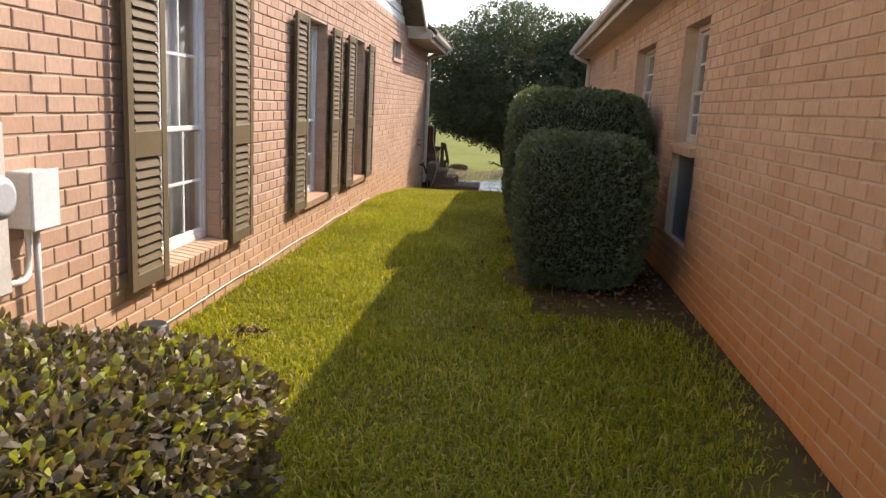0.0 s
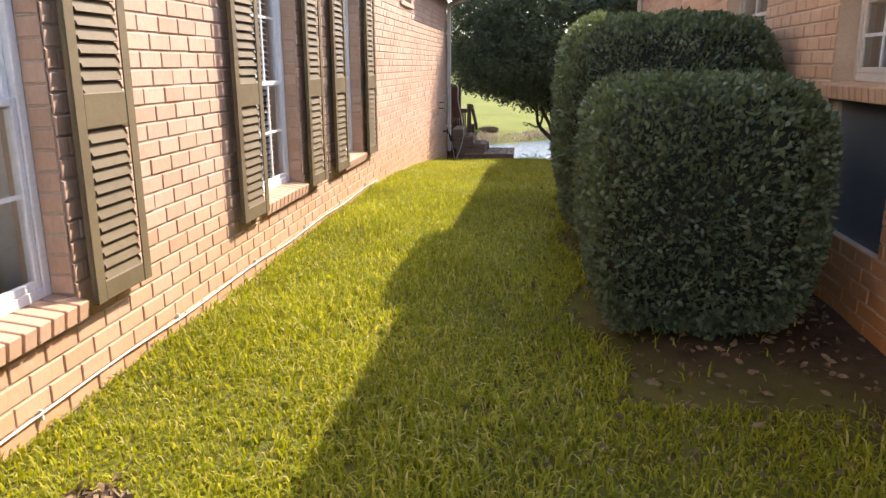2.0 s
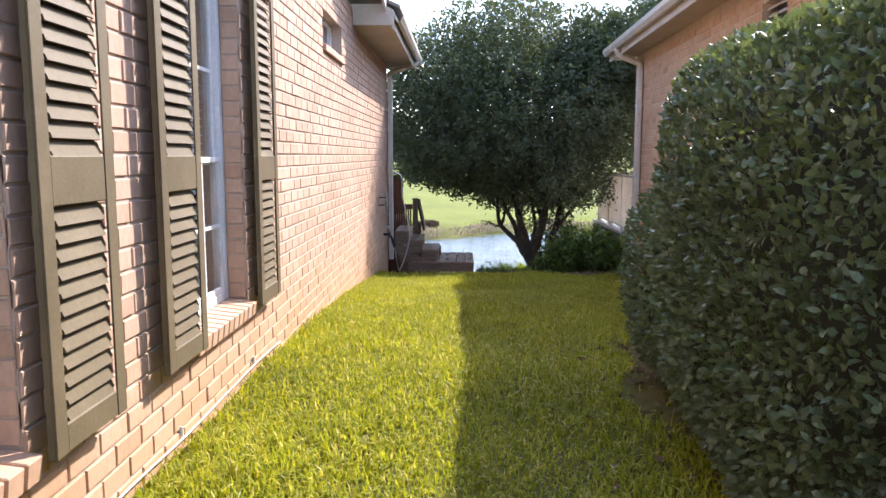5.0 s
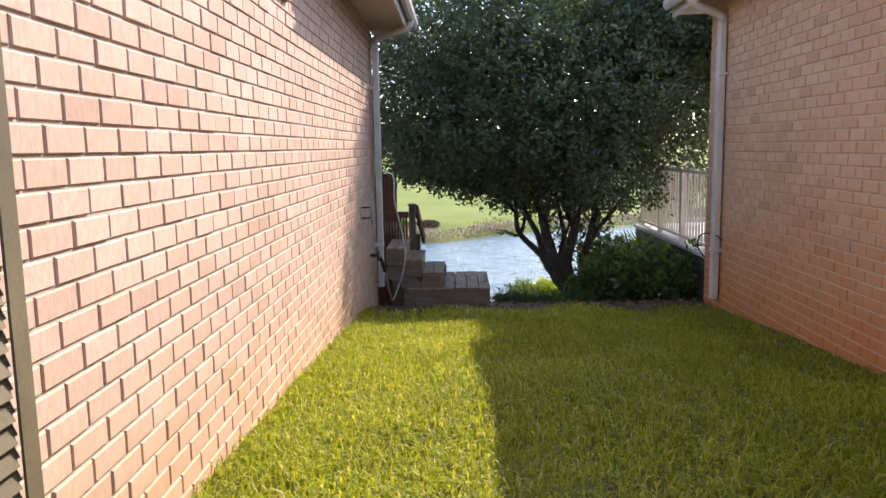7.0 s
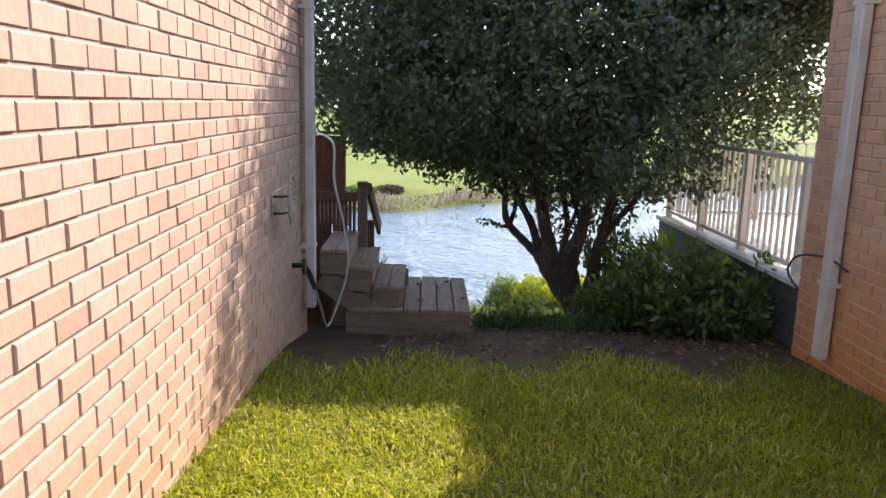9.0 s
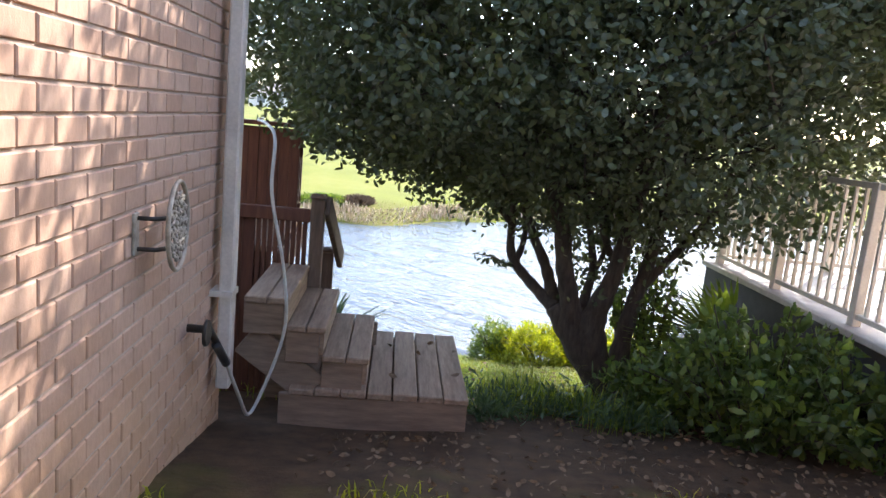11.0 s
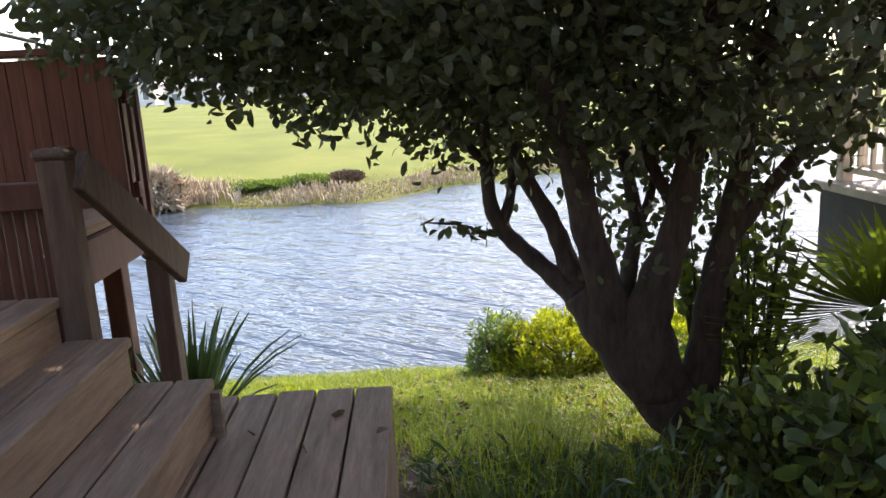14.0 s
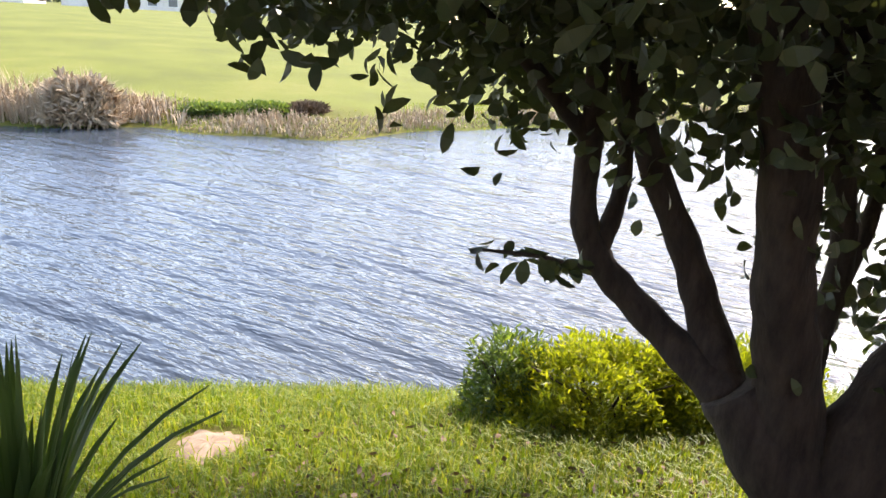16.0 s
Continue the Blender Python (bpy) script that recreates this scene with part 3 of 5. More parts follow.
def downspout(xw, s, y, top, bottom, xg):
    ds = thing("downspout", xw + s * 0.05, y, bottom, "tan rectangular metal downspout strapped to the brick corner", "downspout")
    bm = bmesh.new()
    box(bm, xw + min(s * 0.015, s * 0.085), xw + max(s * 0.015, s * 0.085), y - 0.05, y + 0.05, bottom, top - 0.28, 0.008)
    part("pipe", bm, GUTTER, ds)
    bm = bmesh.new()
    tube(bm, smooth_path([(xw + s * 0.05, y, top - 0.30), (xw + s * 0.06, y, top - 0.22), (xg - s * 0.06, y, top - 0.10), (xg, y, top + 0.0)], 4), 0.045, 8)
    part("elbow", bm, GUTTER, ds)
    for z in (bottom + 0.5, top - 0.8):
        part("strap", boxed(xw + min(-s * 0.03, s * 0.09), xw + max(-s * 0.03, s * 0.09), y - 0.07, y + 0.07, z, z + 0.03), GUTTER, ds)
    return ds


WALL_W = west_house()

EAST_END = 17.15
EAST_HOLES = [(6.05, 6.95, 0.40, 2.25), (8.45, 9.80, 1.25, 2.25), (11.85, 12.35, 2.12, 2.46)]
EAST_THINGS = []


def east_house():
    bm = bmesh.new()
    wall_with_holes(bm, XE + 0.007, XE + 0.26, -1.0, EAST_END, -1.0, EAST_TOP, EAST_HOLES)
    box(bm, XE + 0.26, 9.0, EAST_END - 0.24, EAST_END, -1.0, EAST_TOP)
    box(bm, XE + 0.26, 9.0, -1.0, -0.8, -0.6, EAST_TOP)
    box(bm, 8.8, 9.0, -0.8, EAST_END - 0.24, -0.6, EAST_TOP)
    wall = part("wall_east", bm, MORTAR_PALE, None, "shaded orange-tan brick house wall stained with red clay", "structure", "wall")
    eave = thing("eave_east", XE, 10, EAST_TOP, "tan painted eave with soffit and gutter", "eave", "", "structure")
    x = XE - 0.30
    part("soffit", boxed(x, XE + 0.3, -1.0, EAST_END + 0.35, EAST_TOP, EAST_TOP + 0.03), SOFFIT, eave)
    part("fascia", boxed(x - 0.03, x, -1.0, EAST_END + 0.35, EAST_TOP - 0.03, EAST_TOP + 0.16, 0.004), TRIM, eave)
    gutter(x - 0.03, -1, -1.0, EAST_END + 0.35, EAST_TOP + 0.14, eave)
    roof = thing("roof_east", 5, 8, EAST_TOP, "dark shingled hip roof", "roof", "", "structure")
    bm = bmesh.new()
    x -= 0.10
    v = [bm.verts.new(p) for p in ((x, -1.2, EAST_TOP + 0.16), (x, EAST_END + 0.4, EAST_TOP + 0.16), (5.2, EAST_END - 3.5, EAST_TOP + 1.75), (5.2, 2.5, EAST_TOP + 1.75), (9.1, -1.2, EAST_TOP + 0.16), (9.1, EAST_END + 0.4, EAST_TOP + 0.16))]
    for q in ((0, 1, 2, 3), (1, 5, 2), (5, 4, 3, 2), (4, 0, 3), (0, 4, 5, 1)):
        bm.faces.new([v[k] for k in q])
    part("shingles", bm, SHINGLE, roof)
    ds = downspout(XE, -1, 16.66, EAST_TOP + 0.06, -0.36, XE - 0.38)
    vent = thing("wall_vent", XE, 12.1, 2.12, "small dark louvred vent in the brick wall", "vent", "", "structure")
    for k in range(5):
        bm = bmesh.new()
        v = box(bm, -0.03, 0.03, 11.86, 12.34, -0.004, 0.004)
        turned(bm, v, Matrix.Translation((XE + 0.06, 0, 2.16 + k * 0.066)) @ Matrix.Rotation(radians(-40), 4, "Y"))
        part("slat", bm, TRIM, vent)
    part("backing", boxed(XE + 0.12, XE + 0.14, 11.85, 12.35, 2.12, 2.46), HOUSE_DARK, vent)
    low = thing("dark_screen_panel", XE, 6.5, 0.42, "dark recessed screen panel below the window", "panel", "", "structure")
    part("mesh", boxed(XE + 0.07, XE + 0.09, 6.052, 6.948, 0.402, 1.14), HOUSE_DARK, low)
    bm = bmesh.new()
    for a, b in ((6.052, 6.09), (6.91, 6.948)):
        box(bm, XE + 0.045, XE + 0.069, a, b, 0.402, 1.14, 0.003)
    part("window_frame", bm, TRIM, low)
    EAST_THINGS.extend([wall, eave, roof, ds, vent, low])
    return wall


WALL_E = east_house()


def window(name, x, s, y0, y1, z0, z1, blinds):
    """A double-hung vinyl window in its opening, glazed and divided by bars, with a sill of bricks on edge."""
    w = thing(name, x, (y0 + y1) / 2, z0, "white double-hung window with divided panes in a brick opening", "window", "", "structure")
    xf = x - s * 0.11
    mid = z0 + (z1 - z0) * 0.435

    def fr(bm, a, b, k0, k1, x0, d, t, low=None):
        xa, xb = sorted((x0, x0 - s * d))
        box(bm, xa, xb, a, a + t, k0, k1, 0.004)
        box(bm, xa, xb, b - t, b, k0, k1, 0.004)
        box(bm, xa, xb, a + t, b - t, k1 - t, k1, 0.004)
        box(bm, xa, xb, a + t, b - t, k0, k0 + (low or t), 0.004)
    bm = bmesh.new()
    fr(bm, y0, y1, z0, z1, xf, 0.07, 0.045)
    part("window_frame", bm, VINYL if s > 0 else TRIM, w)
    for nm, k0, k1, x0, mt in (("upper_sash", mid - 0.03, z1 - 0.045, xf - s * 0.028, VINYL if s > 0 else TRIM), ("lower_sash", z0 + 0.045, mid + 0.012, xf - s * 0.006, VINYL if s > 0 else TRIM)):
        bm = bmesh.new()
        fr(bm, y0 + 0.047, y1 - 0.047, k0, k1, x0, 0.022, 0.032)
        sash = part(nm, bm, mt, w)
        a, b, c, d = y0 + 0.079, y1 - 0.079, k0 + 0.032, k1 - 0.032
        for q in (1, 2):
            yy = a + (b - a) * q / 3
            part("muntin", boxed(min(x0 - s * 0.004, x0 - s * 0.012), max(x0 - s * 0.004, x0 - s * 0.012), yy - 0.009, yy + 0.009, c, d), VINYL, sash)
        zz = (c + d) / 2
        part("muntin", boxed(min(x0 - s * 0.005, x0 - s * 0.011), max(x0 - s * 0.005, x0 - s * 0.011), a, b, zz - 0.009, zz + 0.009), VINYL, sash)
        p = part("pane", boxed(min(x0 - s * 0.014, x0 - s * 0.018), max(x0 - s * 0.014, x0 - s * 0.018), a - 0.01, b + 0.01, c - 0.01, d + 0.01), GLASS, sash)
        p.visible_shadow = False
    # brick sill on edge
    n = int(round((y1 - y0 + 0.02) / 0.083))
    sill = thing(name + "_sill", x, (y0 + y1) / 2, z0, "brick rowlock window sill catching the sun", "sill", "", "structure")
    for k in range(n):
        yy = y0 - 0.01 + k * (y1 - y0 + 0.02) / n
        bm = bmesh.new()
        v = box(bm, -0.14, 0.05, 0, (y1 - y0 + 0.02) / n - 0.012, -0.075, 0.0, 0.004)
        turned(bm, v, Matrix.Translation((x, yy, z0 - 0.012)) @ Matrix.Rotation(radians(7 * s), 4, "Y") if s > 0 else Matrix.Translation((x, yy, z0 - 0.012)) @ Matrix.Diagonal((-1, 1, 1, 1)) @ Matrix.Rotation(radians(7), 4, "Y"))
        part("brick", bm, BRICK_W1 if s > 0 else BRICK_E1, sill)
    part("bed", boxed(min(x - s * 0.2, x - s * 0.004), max(x - s * 0.2, x - s * 0.004), y0, y1, z0 - 0.1, z0 - 0.045), MORTAR, sill)
    # bricks of the far jamb
    z, k = z0 + 0.005, 0
    while s > 0 and z < z1 - 0.03:
        part("brick", boxed(x - 0.104, x - 0.012, y1 - 0.007 + 0.001 * (k % 2), y1 + 0.02, z, min(z + COURSE - 0.010, z1), 0.003), BRICK_W1, sill)
        z += COURSE
        k += 1
    # room behind: added box with its dimness painted in, curtain or blind
    room = thing("room_niche", x, (y0 + y1) / 2, z0, "added box painted dark for the dim room behind the window", "room", "", "structure")
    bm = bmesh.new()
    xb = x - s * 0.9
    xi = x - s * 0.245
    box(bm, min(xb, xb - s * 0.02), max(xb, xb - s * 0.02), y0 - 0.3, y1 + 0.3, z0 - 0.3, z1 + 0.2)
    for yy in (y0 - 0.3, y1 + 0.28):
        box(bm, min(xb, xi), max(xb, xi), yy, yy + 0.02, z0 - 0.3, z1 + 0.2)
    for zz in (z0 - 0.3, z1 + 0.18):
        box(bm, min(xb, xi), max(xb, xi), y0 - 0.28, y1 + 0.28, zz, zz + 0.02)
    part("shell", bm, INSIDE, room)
    xc = x - s * 0.225
    if blinds:
        bl = thing("window_blind", xc, (y0 + y1) / 2, z1 - 0.05, "white slatted blind hanging inside the window", "blind", "window blinds")
        part("headrail", boxed(xc - 0.02, xc + 0.02, y0 + 0.05, y1 - 0.05, z1 - 0.09, z1 - 0.05), VINYL, bl)
        z = z0 + 0.07
        while z < z1 - 0.1:
            bm = bmesh.new()
            v = box(bm, -0.022, 0.022, y0 + 0.055, y1 - 0.055, -0.0012, 0.0012)
            turned(bm, v, Matrix.Translation((xc, 0, z)) @ Matrix.Rotation(radians(28 * s), 4, "Y"))
            part("slat", bm, VINYL, bl)
            z += 0.044
    else:
        n = 60
        ys = np.linspace(y0 - 0.05, y1 + 0.05, n)
        xs = xc - s * (0.03 + 0.018 * np.sin(ys * 46) + 0.01 * np.sin(ys * 23 + 1))
        v = np.concatenate([np.stack([xs, ys, np.full(n, z0 - 0.02)], 1), np.stack([xs * 1.0, ys, np.full(n, z1 + 0.02)], 1)])
        i = np.arange(n - 1)[:, None]
        c = mesh_part("curtain", v, i + [[0, 1, n + 1, n]], CLOTH if s > 0 else SOFFIT, None, "white gathered curtain hanging behind the window glass" if s > 0 else "tan gathered curtain hanging behind the window glass", "", "curtain", True)
        md = c.modifiers.new("thick", "SOLIDIFY")
        md.thickness = 0.003
        bl = c
    return w, sill, room, bl


for k, (a, b) in enumerate(WINDOWS):
    window("window_%d" % (k + 1), XW, 1, a, b, SILL_Z, HEAD_Z, k > 0)
for k, (a, b, c) in enumerate(((6.06, 6.94, 1.24), (8.46, 9.79, 1.35))):
    EAST_THINGS.extend(window("window_%d" % (k + 4), XE, -1, a, b, c, 2.245, False))
for ob in EAST_THINGS:
    ob.matrix_world = EAST_TURN @ (Matrix.Translation(ob.location) if ob.type == "EMPTY" else Matrix())


def gable_vent():
    y0, y1, z0, z1 = VENT
    v = thing("wall_vent", XW, (y0 + y1) / 2, z0, "small recessed wall window with tan frame and brick sill", "vent", "", "structure")
    bm = bmesh.new()
    for a, b, c, d in ((y0, y0 + 0.05, z0, z1), (y1 - 0.05, y1, z0, z1), (y0 + 0.05, y1 - 0.05, z0, z0 + 0.04), (y0 + 0.05, y1 - 0.05, z1 - 0.04, z1)):
        box(bm, XW - 0.16, XW - 0.10, a, b, c, d, 0.004)
    part("window_frame", bm, VINYL, v)
    part("pane", boxed(XW - 0.14, XW - 0.135, y0 + 0.05, y1 - 0.05, z0 + 0.04, z1 - 0.04), HOUSE_DARK, v)
    part("sill", boxed(XW - 0.1, XW + 0.03, y0 - 0.02, y1 + 0.02, z0 - 0.065, z0 - 0.004, 0.005), BRICK_W2, v)


gable_vent()


# ---- shutters ----
def shutter(y0, y1, z0=0.40, z1=2.20):
    w = y1 - y0
    sh = thing("shutter", XW + 0.04, y0, z0, "brown louvred wooden shutter standing off the brick wall", "shutter", "window shutters")
    x0, x1 = XW + 0.050, XW + 0.075
    st = 0.062

    def pt(name, a, b, c, d, e=0.0):
        part(name, boxed(x0 + e, x1 - e, a, b, c, d, 0.004), SHUTTER, sh)
    # moulded stiles: a thin face with a return along the outer edge
    for a, b, c, d in ((y0, y0 + st, y0, y0 + 0.007), (y1 - st, y1, y1 - 0.007, y1)):
        bm = bmesh.new()
        box(bm, x1 - 0.007, x1, a, b, z0, z1, 0.002)
        box(bm, x0, x1 - 0.0072, c, d, z0, z1)
        part("stile", bm, SHUTTER, sh)
    rails = [(z0, z0 + 0.085), (z0 + 0.70, z0 + 0.84), (z1 - 0.075, z1)]
    for c, d in rails:
        pt("rail", y0 + st, y1 - st, c, d, 0.002)
    for (_, c), (d, _) in zip(rails, rails[1:]):
        n = int(round((d - c) / 0.0515))
        for k in range(n):
            z = c + (k + 0.5) * (d - c) / n
            bm = bmesh.new()
            v = box(bm, -0.033, 0.033, y0 + st + 0.026, y1 - st - 0.008, -0.003, 0.003)
            v += box(bm, -0.016, 0.016, y0 + st - 0.004, y0 + st + 0.026, -0.003, 0.003)
            v += box(bm, -0.016, 0.016, y1 - st - 0.008, y1 - st + 0.004, -0.003, 0.003)
            turned(bm, v, Matrix.Translation(((x0 + x1) / 2 - 0.008, 0, z)) @ Matrix.Rotation(radians(68), 4, "Y"))
            part("louver", bm, SHUTTER, sh)
    for c in (z0 + 0.03, z1 - 0.05):
        for yy in (y0 + 0.14, y1 - 0.14):
            part("bracket", boxed(XW - 0.012, x0 - 0.0005, yy, yy + 0.03, c, c + 0.03), DARK_METAL, sh)
    return sh


first = shutter(3.60, 4.03)
for y in (5.04, 6.62, 8.05, 8.85, 10.18):
    copy_thing(first, Matrix.Translation((XW + 0.04, y, 0.40)))


# ---- planting ----
def hedge(name, x0, x1, y0, y1, z1, count, label, mat=LEAF_HEDGE, size=0.04, bulge=0.07, group="", base=0.03, round_top=0.25, power=8.0):
    """A clipped shrub: near-black twiggy core painted as inner shade, stems and a skin of many small leaves."""
    cx, cy = (x0 + x1) / 2, (y0 + y1) / 2
    z0 = float(ground_z(cx, cy))
    h = thing(name, cx, cy, z0, label, "hedge" if "hedge" in name else "bush", group)
    hx, hy, hz = (x1 - x0) / 2, (y1 - y0) / 2, (z1 - z0 - base) / 2
    zc = z0 + base + hz

    def skin(d, shrink):
        p = power
        r = (np.abs(d[:, 0]) ** p + np.abs(d[:, 1]) ** p + np.abs(d[:, 2]) ** p) ** (-1 / p)
        q = d * r[:, None]
        q[:, :2] *= (1 - round_top * np.clip(q[:, 2:3], 0, 1) ** 4 * 0.55) * (1 - 0.20 * np.clip(-q[:, 2:3], 0, 1) ** 2)
        n = np.sin(q[:, 0] * 7 + cx) * np.sin(q[:, 1] * 6 + 2) * np.sin(q[:, 2] * 8 + cy) + 0.5 * np.sin(q[:, 0] * 17) * np.sin(q[:, 2] * 19 + 1)
        return np.stack([cx + q[:, 0] * (hx - shrink) * (1 + bulge * 0.5 * n), cy + q[:, 1] * (hy - shrink) * (1 + bulge * 0.5 * n), zc + q[:, 2] * (hz - shrink) * (1 + bulge * 0.35 * n)], 1)
    # solid core below the leaves, coloured dark in place of the inner shade
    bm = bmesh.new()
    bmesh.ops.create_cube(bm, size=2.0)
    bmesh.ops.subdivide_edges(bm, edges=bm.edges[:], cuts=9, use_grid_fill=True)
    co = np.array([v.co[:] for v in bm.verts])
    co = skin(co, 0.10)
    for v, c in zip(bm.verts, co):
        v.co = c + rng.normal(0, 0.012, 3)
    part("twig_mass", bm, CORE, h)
    bm = bmesh.new()
    for k in range(7):
        a, b = rng.uniform(-0.5, 0.5, 2)
        tube(bm, [(cx + a * hx, cy + b * hy, z0 - 0.04), (cx + a * hx * 1.3, cy + b * hy * 1.3, z0 + base + 0.25)], [0.022, 0.014], 6)
    part("stem_mass", bm, BARK, h, "", "stuff")
    d = rng.uniform(-1, 1, size=(count, 3))
    ax = rng.choice(3, count, p=np.array([hy * hz, hx * hz, hx * hy]) / (hy * hz + hx * hz + hx * hy))
    d[np.arange(count), ax] = np.sign(rng.uniform(-1, 1, count))
    p = skin(d, 0.0)
    out = unit(p - [cx, cy, zc - 0.2 * hz])
    p -= out * rng.gamma(1.3, 0.028, count)[:, None]
    along = out + rng.normal(0, 0.75, (count, 3)) + [0, 0, 0.35]
    v, f = broad_leaves(p, along, rng.uniform(0.7, 1.3, count) * size, rng.uniform(0.45, 0.6, count) * size)
    mesh_part("leaves", v, f, mat, h)
    return h


hedge("hedge", 0.13, 1.22, 5.72, 7.25, 1.27, 36000, "clipped dark green boxy hedge in the shade of a brick wall", size=0.035, group="clipped hedges")
hedge("hedge", 0.03, 1.52, 7.50, 9.40, 1.68, 50000, "tall clipped dark green hedge with a sunlit rim", size=0.035, group="clipped hedges")
hedge("hedge", 0.15, 1.55, 9.35, 10.45, 1.12, 21000, "low rounded green hedge beyond the tall one", size=0.035, group="clipped hedges", round_top=0.6)
hedge("boxwood_bush", -1.93, -0.62, 0.5, 2.22, 0.74, 30000, "low clipped olive-green bush with bronze leaves in the sun", LEAF_BOX, 0.042, 0.10, base=0.03)


def spread(x0, x1, y0, y1, n):
    return rng.uniform(x0, x1, n), rng.uniform(y0, y1, n)


def lawn():
    x, y = spread(XW + 0.01, 1.72, 0.3, 17.4, 330000)
    edge = x - 0.14 * np.sin(y * 1.9) - 0.45 * np.clip((y - 10.5) / 1.5, 0, 1)
    keep = rng.uniform(size=len(x)) < np.clip(1.0 - (edge - 0.85) / 0.55, 0.06, 1.0) * np.clip((16.9 - y + 0.3 * np.sin(x * 5)) / 1.0, 0, 1) * np.clip(0.35 + y / 3, 0, 1)
    foot = (y > 5.2) & (y < 11.0) & (x > 0.18 + 0.12 * np.sin(y * 3.7))
    keep &= ~foot | (rng.uniform(size=len(x)) < 0.025)
    clump = np.sin(x * 9 + 2 * np.sin(y * 3)) * np.sin(y * 8 + 1.5 * np.sin(x * 4))
    keep &= rng.uniform(size=len(x)) < 0.78 + 0.22 * clump
    keep &= x < XE + 0.0235 * (y - 3) - 0.02
    mole = np.hypot(x + 1.49, y - 4.29) < 0.09
    keep &= ~mole | (rng.uniform(size=len(x)) < 0.12)
    x, y = x[keep], y[keep]
    n = len(x)
    v, f = blades(x, y, ground_z(x, y) - 0.005, rng.uniform(0.030, 0.082, n) * (1 + 0.35 * np.sin(x * 3.1) * np.sin(y * 2.3)), rng.uniform(0.005, 0.0105, n), rng.uniform(0.25, 1.15, n))
    mesh_part("lawn_grass", v, f, GRASS, None, "coarse yellow-green lawn grass, half sunlit and half shaded", "stuff", "grass")
    x, y = spread(-4.5, 4.5, 18.9, 22.75, 120000)
    keep = rng.uniform(size=len(x)) < np.clip((y - np.where(x > -0.5, 19.35, 19.9) + 0.25 * np.sin(x * 4)) / 0.9, 0.05, 1) * np.where((y < 20.3) & (x > 0.2), 0.6, 1.0)
    keep &= ~((x > -1.66) & (x < -0.5) & (y < 19.42))
    keep &= np.hypot((x + 0.92) / 0.23, (y - 20.56) / 0.19) > 1
    keep &= ~((np.hypot(x + 1.38, (y - 21.62) / 1.1) < 0.22) & (rng.uniform(size=len(x)) > 0.04))
    x, y = x[keep], y[keep]
    n = len(x)
    v, f = blades(x, y, ground_z(x, y) - 0.005, rng.uniform(0.05, 0.13, n), rng.uniform(0.005, 0.009, n), rng.uniform(0.2, 1.0, n))
    mesh_part("bank_grass", v, f, GRASS_BANK, None, "sunlit green grass along the pond bank", "stuff", "grass")
    x = rng.uniform(-22, 26, 30000)
    x = x[rng.uniform(size=len(x)) < 0.12 + 0.7 * np.clip(np.sin(x * 0.8) + np.sin(x * 2.7 + 1), 0, 1)]
    y = far_shore(x) + rng.uniform(-0.15, 2.2, len(x))
    n = len(x)
    v, f = blades(x, y, ground_z(x, y) - 0.02, rng.gamma(2.0, 0.02, n) + 0.03, rng.uniform(0.012, 0.025, n), rng.uniform(0.2, 0.9, n))
    mesh_part("shore_grass", v, f, GRASS_BANK, None, "rough green grass fringing the opposite shore", "stuff", "grass")
    x = np.concatenate([rng.uniform(-24, -5.0, 9000), rng.normal(-6.0, 0.7, 1500), rng.uniform(-4.5, 16, 9000)])
    y = far_shore(x) + rng.uniform(0.1, 1.3, len(x))
    n = len(x)
    v, f = blades(x, y, ground_z(x, y) - 0.02, rng.uniform(0.25, 0.75, n) * np.where(x < -5.5, 1.05 + 0.35 * np.sin(x * 3.1) * np.sin(x * 1.3), np.where(x < -4.4, 0.6, 0.28 + 0.14 * np.sin(x * 2.1 + 1))), rng.uniform(0.015, 0.03, n), rng.uniform(0.1, 0.8, n))
    mesh_part("shore_reeds", v, f, REED, None, "dry tan reeds along the opposite shore", "stuff", "reeds")
    # dry leaves lying under the tree
    x, y = spread(-1.4, 3.2, 16.6, 21.2, 2400)
    x2, y2 = spread(-0.35, 1.5, 4.6, 11.2, 1500)
    x3, y3 = spread(-1.2, 1.6, 20.2, 22.0, 420)
    x, y = np.concatenate([x, x2, x3]), np.concatenate([y, y2, y3])
    lift = np.where(y > 20.2, rng.uniform(0.0, 0.06, len(y)), 0.0)
    keep = ~((x > -1.66) & (x < -0.5) & (y > 18.1) & (y < 19.42))
    x, y, lift = x[keep], y[keep], lift[keep]
    p = np.stack([x, y, ground_z(x, y) + lift + 0.008 + rng.uniform(0, 0.015, len(x))], 1)
    v, f = broad_leaves(p, np.stack([rng.normal(size=len(x)), rng.normal(size=len(x)), rng.normal(0, 0.15, len(x))], 1), rng.uniform(0.025, 0.065, len(x)), rng.uniform(0.014, 0.03, len(x)))
    # low weeds in the shade beside the landing
    wx, wy = spread(-0.45, 0.95, 18.45, 19.6, 4200)
    on = rng.uniform(size=len(wx)) < 0.45 + 0.5 * np.sin(wx * 6 + 1) * np.sin(wy * 5)
    wx, wy = wx[on], wy[on]
    k = len(wx)
    wv, wf = leaves(np.stack([wx, wy, ground_z(wx, wy) + rng.gamma(1.6, 0.035, k)], 1), rng.normal(0, 0.7, (k, 3)) + [0, 0, 0.8], rng.uniform(0.05, 0.13, k), rng.uniform(0.012, 0.03, k))
    mesh_part("weeds", wv, wf, LEAF_YUCCA, None, "dark green low weeds in the shade beside the landing", "stuff", "weeds")
